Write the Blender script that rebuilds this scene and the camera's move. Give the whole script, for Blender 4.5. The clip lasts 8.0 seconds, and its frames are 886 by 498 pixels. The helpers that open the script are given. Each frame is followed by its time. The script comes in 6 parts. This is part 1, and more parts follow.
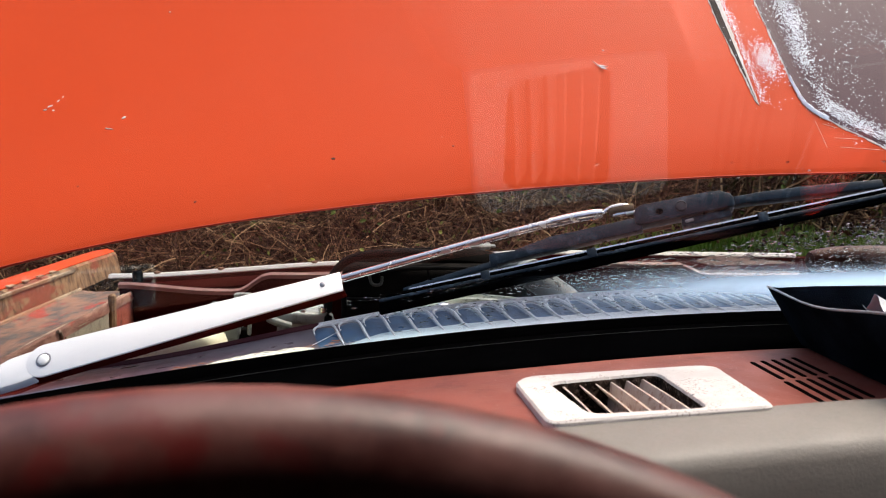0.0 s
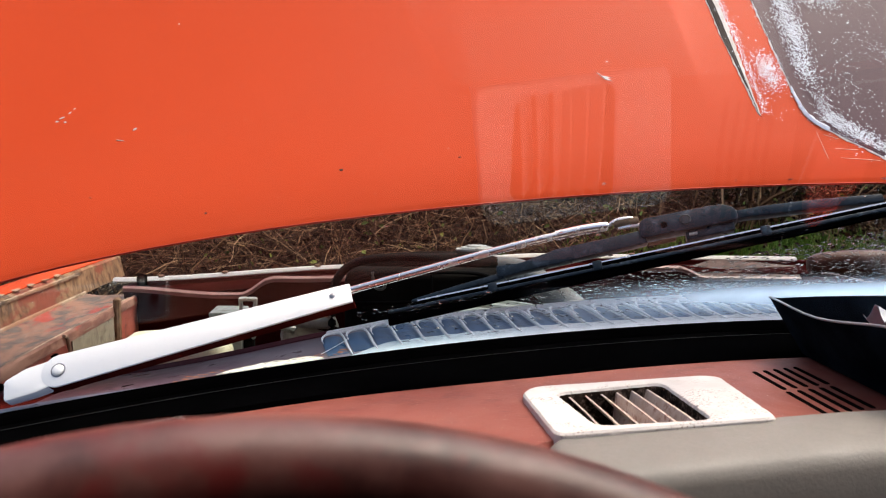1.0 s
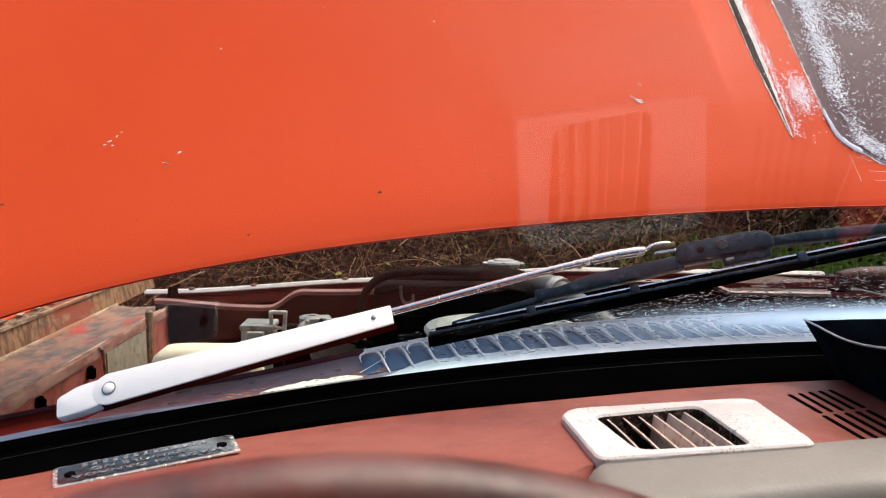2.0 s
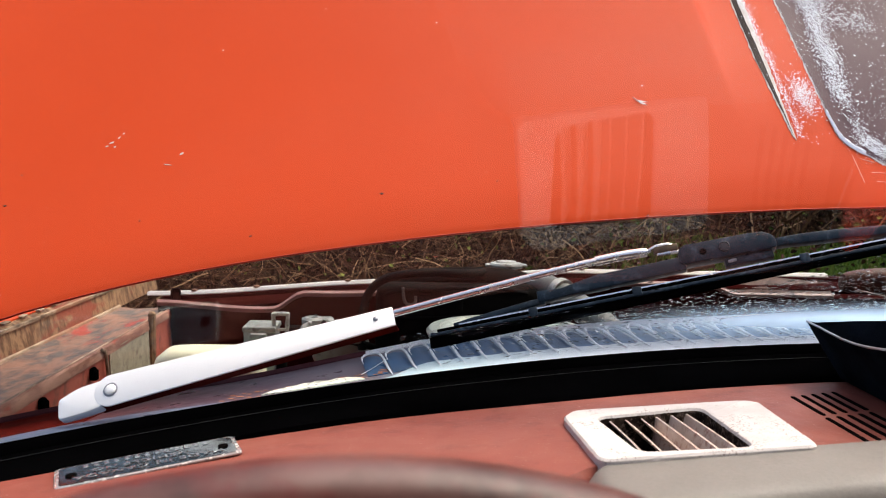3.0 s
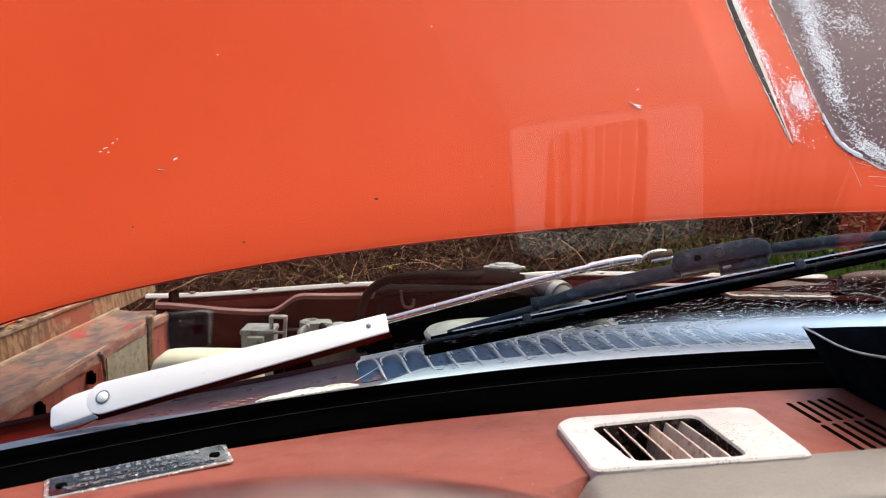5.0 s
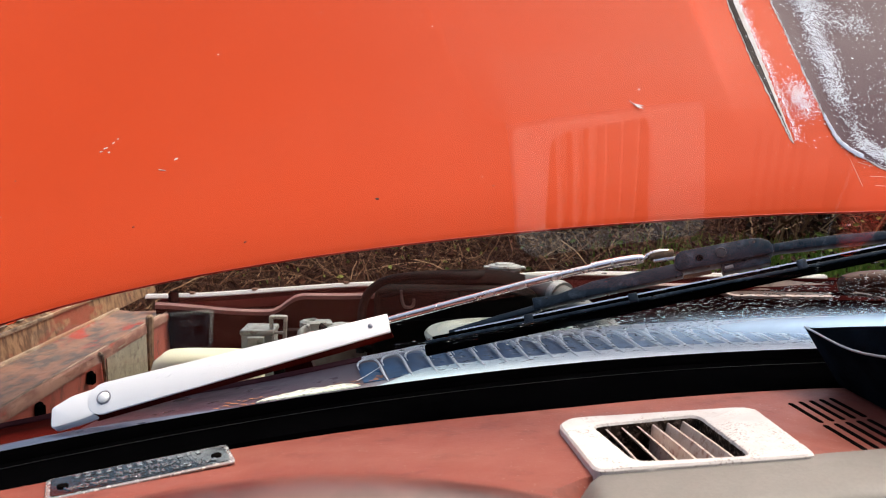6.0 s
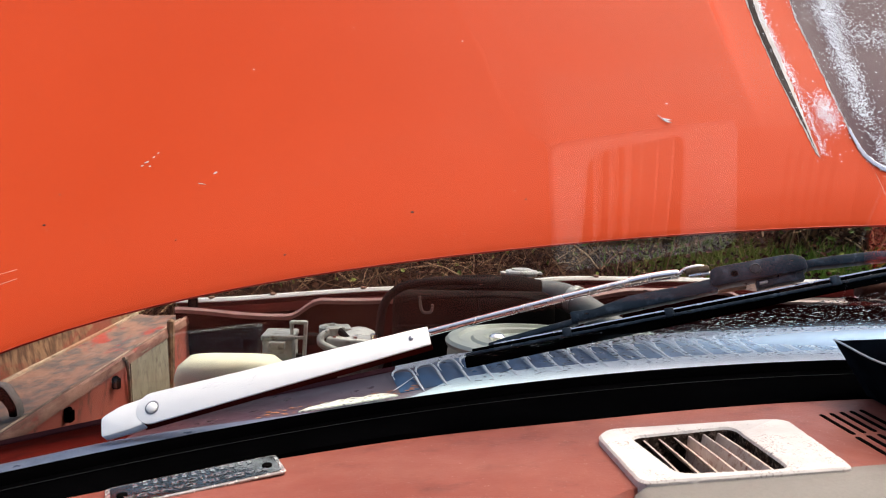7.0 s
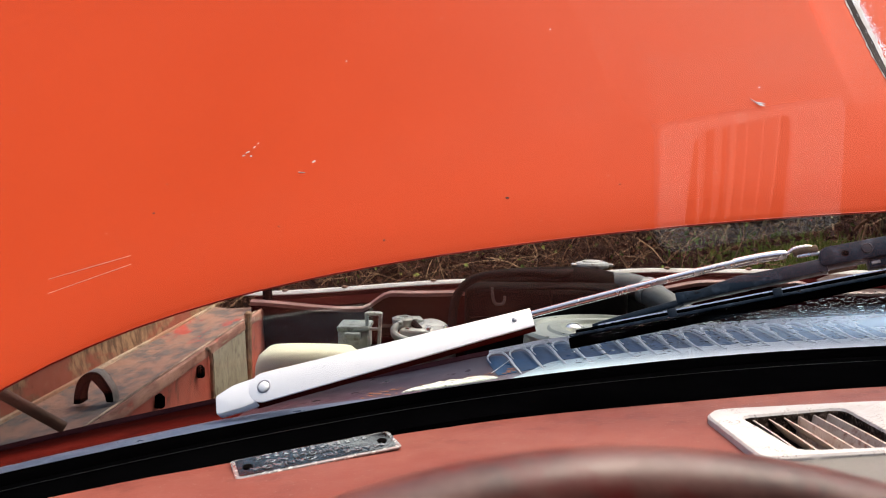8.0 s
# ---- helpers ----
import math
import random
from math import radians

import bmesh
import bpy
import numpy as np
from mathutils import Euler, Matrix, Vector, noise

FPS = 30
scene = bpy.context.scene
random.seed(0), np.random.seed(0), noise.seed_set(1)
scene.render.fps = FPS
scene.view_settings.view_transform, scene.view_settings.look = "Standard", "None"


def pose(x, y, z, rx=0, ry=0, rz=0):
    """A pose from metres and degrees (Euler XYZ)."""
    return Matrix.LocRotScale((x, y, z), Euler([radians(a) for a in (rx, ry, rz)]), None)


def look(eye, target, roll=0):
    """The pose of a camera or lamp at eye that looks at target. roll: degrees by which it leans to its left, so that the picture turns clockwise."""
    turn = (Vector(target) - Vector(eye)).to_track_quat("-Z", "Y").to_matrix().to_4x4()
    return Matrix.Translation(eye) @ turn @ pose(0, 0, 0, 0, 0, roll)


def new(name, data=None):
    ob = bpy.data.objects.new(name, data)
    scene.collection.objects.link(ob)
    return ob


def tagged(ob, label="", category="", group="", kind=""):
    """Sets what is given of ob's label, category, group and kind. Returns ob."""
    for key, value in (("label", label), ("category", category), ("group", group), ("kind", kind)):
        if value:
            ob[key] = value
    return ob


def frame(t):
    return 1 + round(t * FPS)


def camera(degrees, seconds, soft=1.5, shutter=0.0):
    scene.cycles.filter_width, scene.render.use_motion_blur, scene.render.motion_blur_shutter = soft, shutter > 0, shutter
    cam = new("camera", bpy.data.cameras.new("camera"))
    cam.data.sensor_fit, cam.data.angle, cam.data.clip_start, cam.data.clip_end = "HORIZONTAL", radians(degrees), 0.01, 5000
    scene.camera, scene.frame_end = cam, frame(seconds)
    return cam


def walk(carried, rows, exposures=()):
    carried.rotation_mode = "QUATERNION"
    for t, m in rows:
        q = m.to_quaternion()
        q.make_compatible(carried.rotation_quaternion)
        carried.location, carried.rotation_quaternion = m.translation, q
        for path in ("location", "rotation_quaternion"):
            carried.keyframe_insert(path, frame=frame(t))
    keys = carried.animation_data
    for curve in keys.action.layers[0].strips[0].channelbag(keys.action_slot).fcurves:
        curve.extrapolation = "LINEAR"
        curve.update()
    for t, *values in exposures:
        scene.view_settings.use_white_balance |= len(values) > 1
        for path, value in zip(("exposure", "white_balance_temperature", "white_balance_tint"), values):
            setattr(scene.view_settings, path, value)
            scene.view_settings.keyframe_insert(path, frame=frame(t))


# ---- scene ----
# The car's frame: x to its right, y ahead, z up, metres.
cam = camera(56.0, 8.0, 0.55)
ROWS = [
    (0.0, (0.0411, 0.0509, 1.119), (0.1925, 2.0344, 0.9121), 1.22),
    (0.5, (0.0422, 0.0451, 1.1252), (0.1906, 2.0288, 0.9183), 1.18),
    (1.0, (0.0352, 0.0426, 1.128), (0.186, 2.0261, 0.9209), 1.2),
    (1.5, (0.0298, 0.0377, 1.1343), (0.1719, 2.0222, 0.9302), 1.18),
    (2.0, (0.0213, 0.0314, 1.1386), (0.1223, 2.0202, 0.9526), 1.24),
    (3.5, (0.0225, 0.0323, 1.1383), (0.1157, 2.0218, 0.9564), 1.23),
    (4.0, (0.0231, 0.0308, 1.1418), (0.1159, 2.0202, 0.9591), 1.18),
    (4.5, (0.0271, 0.0331, 1.1424), (0.1189, 2.0227, 0.9606), 1.15),
    (6.0, (0.0255, 0.0359, 1.1423), (0.1196, 2.0255, 0.9609), 1.12),
    (6.5, (0.0162, 0.0326, 1.1409), (0.1096, 2.0221, 0.959), 1.13),
    (7.0, (0.0012, 0.0226, 1.1528), (0.0811, 2.0129, 0.9734), 1.15),
    (7.5, (-0.0278, 0.0118, 1.1465), (-0.0321, 2.0037, 0.967), 0.78),
    (8.0, (-0.0343, 0.0117, 1.1428), (-0.0826, 2.0024, 0.9556), 0.5),
]
walk(cam, [(t, look(eye, target, roll)) for t, eye, target, roll in ROWS], [(0.0, 1.12, 6800, 10)])
# a small lens focused on the wiper: the near wheel rim goes soft
cam.data.dof.use_dof = True
cam.data.dof.focus_distance = 0.80
cam.data.dof.aperture_fstop = 19.0

# ---- daylight: overcast ----
SUN_EL, SUN_ROT = radians(68), radians(65)
world = bpy.data.worlds.new("sky")
scene.world = world
world.use_nodes = True
wn = world.node_tree
sky = wn.nodes.new("ShaderNodeTexSky")
sky.sky_type, sky.sun_disc = "NISHITA", False
sky.sun_elevation, sky.sun_rotation = SUN_EL, SUN_ROT
sky.air_density, sky.dust_density, sky.ozone_density = 0.8, 6.0, 1.0
wn.links.new(sky.outputs[0], wn.nodes["Background"].inputs[0])
wn.nodes["Background"].inputs[1].default_value = 0.15
sun = new("sun", bpy.data.lights.new("sun", "SUN"))
sun.data.energy, sun.data.angle, sun.data.color = 0.9, radians(40), (1.0, 0.96, 0.9)
sun.matrix_world = look((0, 0, 0), (-math.sin(SUN_ROT) * math.cos(SUN_EL), -math.cos(SUN_ROT) * math.cos(SUN_EL), -math.sin(SUN_EL)))


# ---- materials ----
class Nodes:
    """A small helper to write node materials in lines."""

    def __init__(self, name):
        self.m = bpy.data.materials.new(name)
        self.m.use_nodes = True
        self.t = self.m.node_tree
        self.b = self.t.nodes["Principled BSDF"]
        self.co = self.t.nodes.new("ShaderNodeTexCoord").outputs["Object"]

    def put(self, socket, value):
        if isinstance(value, bpy.types.NodeSocket):
            self.t.links.new(value, socket)
        else:
            socket.default_value = value
        return self

    def noise(self, scale, detail=4.0, rough=0.6, stretch=None):
        n = self.t.nodes.new("ShaderNodeTexNoise")
        n.inputs["Scale"].default_value, n.inputs["Detail"].default_value, n.inputs["Roughness"].default_value = scale, detail, rough
        co = self.co
        if stretch:
            mp = self.t.nodes.new("ShaderNodeMapping")
            mp.inputs["Scale"].default_value = stretch
            self.t.links.new(co, mp.inputs[0])
            co = mp.outputs[0]
        self.t.links.new(co, n.inputs["Vector"])
        return n.outputs["Fac"]

    def ramp(self, fac, *stops):
        r = self.t.nodes.new("ShaderNodeValToRGB")
        e = r.color_ramp.elements
        while len(e) < len(stops):
            e.new(0.5)
        for el, (at, c) in zip(e, stops):
            el.position = at
            el.color = (*c, 1.0) if isinstance(c, tuple) else (c, c, c, 1.0)
        self.t.links.new(fac, r.inputs[0])
        return r.outputs["Color"]

    def mix(self, fac, a, b):
        x = self.t.nodes.new("ShaderNodeMix")
        x.data_type = "RGBA"
        for s, v in ((x.inputs[0], fac), (x.inputs[6], a), (x.inputs[7], b)):
            self.put(s, (*v, 1.0) if isinstance(v, tuple) else v)
        return x.outputs[2]

    def bump(self, fac, strength, dist=0.001):
        b = self.t.nodes.new("ShaderNodeBump")
        b.inputs["Strength"].default_value, b.inputs["Distance"].default_value = strength, dist
        self.t.links.new(fac, b.inputs["Height"])
        if self.b.inputs["Normal"].links:
            self.t.links.new(self.b.inputs["Normal"].links[0].from_socket, b.inputs["Normal"])
        self.t.links.new(b.outputs[0], self.b.inputs["Normal"])
        return self

    def set(self, **kw):
        for k, v in kw.items():
            self.put(self.b.inputs[k.replace("_", " ")], v)
        return self


def surf(name, c1, c2, scale=12.0, fine=250.0, rough=(0.4, 0.6), metal=0.0, bump=0.15, coat=0.0, dirt_sheen=None, spec=0.5):
    """A surface of two close colours in broad patches, with fine grain, uneven gloss and an optional colour of grime or
    painted-in sheen.
    """
    n = Nodes(name)
    big, small = n.noise(scale, 5), n.noise(fine, 3)
    col = n.mix(n.ramp(big, (0.35, 0.0), (0.68, 1.0)), c1, c2)
    if dirt_sheen:
        col = n.mix(n.ramp(n.noise(scale * 2.7, 8, 0.7), (0.52, 0.0), (0.66, 1.0)), col, dirt_sheen)
    col = n.mix(n.ramp(small, (0.42, 0.0), (0.75, 0.25)), col, tuple(v * 0.55 for v in c1))
    n.set(Base_Color=col, Roughness=n.ramp(n.noise(scale * 3, 5), (0.3, rough[0]), (0.7, rough[1])), Metallic=metal, Coat_Weight=coat, Coat_Roughness=0.08, Specular_IOR_Level=spec, IOR=1.5 if spec >= 0.15 else 1.03)
    n.bump(small, bump, 0.0006)
    return n.m


def bonnet_paint():
    n = Nodes("orange_red_paint")
    col = n.mix(n.ramp(n.noise(2.2, 3), (0.3, 0.0), (0.7, 1.0)), (0.550, 0.058, 0.014), (0.595, 0.067, 0.018))
    col = n.mix(n.ramp(n.noise(38, 9, 0.75), (0.70, 0.0), (0.74, 0.5)), col, (0.628, 0.1335, 0.07065))
    col = n.mix(n.ramp(n.noise(380, 2), (0.735, 0.0), (0.76, 0.6)), col, (0.6673, 0.3533, 0.2747))
    n.set(Base_Color=col, Roughness=n.ramp(n.noise(9, 6), (0.3, 0.42), (0.7, 0.48)), Specular_IOR_Level=0.12, IOR=1.30)
    n.bump(n.noise(60, 4), 0.05, 0.0008)
    return n.m


def decal(name, base, chips, cover):
    """A weathered dark film with pale flaking that gathers along its edges (the film's own wear)."""
    n = Nodes(name)
    col = n.mix(n.noise(30, 5), base, tuple(v * 1.35 for v in base))
    wear = n.ramp(n.noise(1100, 2, 0.5), (0.54, 0.0), (0.60, 1.0))
    patch = n.ramp(n.noise(26, 7, 0.75), (cover, 0.0), (cover + 0.12, 1.0))
    mul = n.t.nodes.new("ShaderNodeMath")
    mul.operation = "MULTIPLY"
    n.put(mul.inputs[0], wear).put(mul.inputs[1], patch)
    col = n.mix(mul.outputs[0], col, chips)
    n.set(Base_Color=col, Roughness=0.5, Specular_IOR_Level=0.28, IOR=1.3)
    n.bump(mul.outputs[0], 0.3, 0.0006)
    return n.m


def glass_material():
    n = Nodes("windscreen_glass")
    t = n.t
    t.nodes.remove(n.b)
    clear = t.nodes.new("ShaderNodeBsdfTransparent")
    clear.inputs[0].default_value = (0.925, 0.945, 0.935, 1)
    gloss = t.nodes.new("ShaderNodeBsdfGlossy")
    gloss.inputs["Roughness"].default_value = 0.0
    mix = t.nodes.new("ShaderNodeMixShader")
    mix.inputs[0].default_value = 0.06
    t.links.new(clear.outputs[0], mix.inputs[1])
    t.links.new(gloss.outputs[0], mix.inputs[2])
    t.links.new(mix.outputs[0], t.nodes["Material Output"].inputs[0])
    return n.m


def haze_material():
    """Added haze for a bluish reflection, thickest to the right at the foot of the glass."""
    n = Nodes("reflected_haze")
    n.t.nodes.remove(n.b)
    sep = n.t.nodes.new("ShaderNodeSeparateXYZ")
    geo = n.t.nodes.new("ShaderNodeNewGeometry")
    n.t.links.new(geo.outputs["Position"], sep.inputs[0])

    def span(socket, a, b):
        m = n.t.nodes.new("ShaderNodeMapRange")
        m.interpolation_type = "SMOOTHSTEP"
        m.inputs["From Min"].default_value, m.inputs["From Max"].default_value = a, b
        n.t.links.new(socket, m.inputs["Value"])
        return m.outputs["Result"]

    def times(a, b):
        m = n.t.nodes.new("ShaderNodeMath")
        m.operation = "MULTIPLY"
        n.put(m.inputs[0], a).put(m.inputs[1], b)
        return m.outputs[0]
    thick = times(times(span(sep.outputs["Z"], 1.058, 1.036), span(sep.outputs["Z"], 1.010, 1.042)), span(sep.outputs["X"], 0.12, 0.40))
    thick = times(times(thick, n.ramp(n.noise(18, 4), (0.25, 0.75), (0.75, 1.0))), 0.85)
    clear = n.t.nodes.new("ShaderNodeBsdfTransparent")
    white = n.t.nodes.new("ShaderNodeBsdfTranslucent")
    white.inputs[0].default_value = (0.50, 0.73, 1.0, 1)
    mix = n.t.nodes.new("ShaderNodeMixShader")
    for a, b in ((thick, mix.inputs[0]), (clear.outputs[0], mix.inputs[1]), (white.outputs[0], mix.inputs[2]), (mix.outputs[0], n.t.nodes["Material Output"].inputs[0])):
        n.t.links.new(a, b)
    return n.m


def clear_material(name, tint):
    n = Nodes(name)
    n.t.nodes.remove(n.b)
    clear = n.t.nodes.new("ShaderNodeBsdfTransparent")
    clear.inputs[0].default_value = (*tint, 1)
    n.t.links.new(clear.outputs[0], n.t.nodes["Material Output"].inputs[0])
    return n.m


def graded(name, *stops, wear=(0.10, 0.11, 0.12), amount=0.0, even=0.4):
    """Wet paint whose painted-in sheen changes across the car (x from -1 to 1 m runs over the ramp)."""
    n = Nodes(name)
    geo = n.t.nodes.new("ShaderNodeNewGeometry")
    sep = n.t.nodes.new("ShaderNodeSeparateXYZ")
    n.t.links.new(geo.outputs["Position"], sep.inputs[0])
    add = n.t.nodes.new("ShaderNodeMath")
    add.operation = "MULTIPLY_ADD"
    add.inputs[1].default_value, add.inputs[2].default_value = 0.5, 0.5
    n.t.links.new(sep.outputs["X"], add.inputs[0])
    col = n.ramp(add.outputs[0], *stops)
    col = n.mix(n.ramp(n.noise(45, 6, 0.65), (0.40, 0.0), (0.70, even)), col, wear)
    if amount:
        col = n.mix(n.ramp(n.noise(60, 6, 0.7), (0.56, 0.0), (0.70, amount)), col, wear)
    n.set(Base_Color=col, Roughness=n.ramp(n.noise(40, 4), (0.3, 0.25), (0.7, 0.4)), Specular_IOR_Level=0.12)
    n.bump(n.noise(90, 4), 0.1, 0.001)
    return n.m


def streaked(name, dark, pale, red, along=0.12, bare=0.52):
    """Dirt washed along a shelf in long streaks over red paint and bare primer."""
    n = Nodes(name)
    a = n.noise(26, 7, 0.7, (1, along, 1))
    col = n.mix(n.ramp(a, (0.42, 0.0), (0.56, 1.0)), dark, pale)
    col = n.mix(n.ramp(n.noise(11, 6, 0.65, (1, 0.35, 1)), (bare, 0.0), (bare + 0.06, 1.0)), col, red)
    col = n.mix(n.ramp(n.noise(120, 5, 0.7), (0.56, 0.0), (0.68, 0.4)), col, tuple(v * 0.4 for v in dark))
    n.set(Base_Color=col, Roughness=n.ramp(n.noise(60, 5), (0.3, 0.55), (0.7, 0.8)), Specular_IOR_Level=0.25)
    n.bump(n.noise(140, 5), 0.4, 0.0015)
    return n.m


def dusty(name, c1, c2, speck):
    """Chalky plastic with small dark pits and specks in clusters."""
    n = Nodes(name)
    col = n.mix(n.ramp(n.noise(40, 5), (0.35, 0.0), (0.68, 1.0)), c1, c2)
    pits = n.ramp(n.noise(650, 2, 0.5), (0.55, 0.0), (0.61, 0.85))
    where = n.ramp(n.noise(45, 6, 0.7), (0.50, 0.0), (0.60, 1.0))
    mul = n.t.nodes.new("ShaderNodeMath")
    mul.operation = "MULTIPLY"
    n.put(mul.inputs[0], pits).put(mul.inputs[1], where)
    col = n.mix(mul.outputs[0], col, speck)
    n.set(Base_Color=col, Roughness=0.7, Specular_IOR_Level=0.3)
    n.bump(n.noise(500, 3), 0.4, 0.0006)
    return n.m


def dash_vinyl():
    n = Nodes("worn_red_vinyl")
    col = n.mix(n.ramp(n.noise(9, 5), (0.35, 0.0), (0.68, 1.0)), (0.205, 0.050, 0.034), (0.255, 0.073, 0.051))
    col = n.mix(n.ramp(n.noise(22, 8, 0.72), (0.54, 0.0), (0.70, 0.8)), col, (0.115, 0.026, 0.018))
    col = n.mix(n.ramp(n.noise(5, 4, 0.6, (1, 3, 1)), (0.50, 0.0), (0.72, 0.45)), col, (0.26, 0.100, 0.072))
    col = n.mix(n.ramp(n.noise(700, 1, 0.5), (0.735, 0.0), (0.77, 0.7)), col, (0.46, 0.36, 0.31))
    n.set(Base_Color=col, Roughness=n.ramp(n.noise(27, 5), (0.3, 0.42), (0.7, 0.58)), Specular_IOR_Level=0.36, IOR=1.45)
    n.bump(n.noise(420, 3), 0.3, 0.0006)
    return n.m


def rim_vinyl():
    """Maroon vinyl, greyed by handling in soft patches with raw red left between them."""
    n = Nodes("handled_maroon_vinyl")
    col = n.mix(n.ramp(n.noise(30, 4, 0.6), (0.38, 0.0), (0.62, 1.0)), (0.046, 0.006, 0.005), (0.155, 0.060, 0.052))
    col = n.mix(n.ramp(n.noise(55, 3, 0.5), (0.58, 0.0), (0.70, 0.8)), col, (0.12, 0.008, 0.008))
    n.set(Base_Color=col, Roughness=n.ramp(n.noise(70, 4), (0.3, 0.36), (0.7, 0.5)), Specular_IOR_Level=0.45)
    n.bump(n.noise(260, 3), 0.15, 0.0006)
    return n.m


def varied(name, rough, *stops):
    """Loose natural pieces, each of its own tone along the ramp, with a little grain."""
    n = Nodes(name)
    geo = n.t.nodes.new("ShaderNodeNewGeometry")
    col = n.ramp(geo.outputs["Random Per Island"], *stops)
    col = n.mix(n.ramp(n.noise(70, 4), (0.40, 0.0), (0.72, 0.55)), col, tuple(v * 0.35 for v in stops[0][1]))
    n.set(Base_Color=col, Roughness=rough, Specular_IOR_Level=0.15)
    return n.m


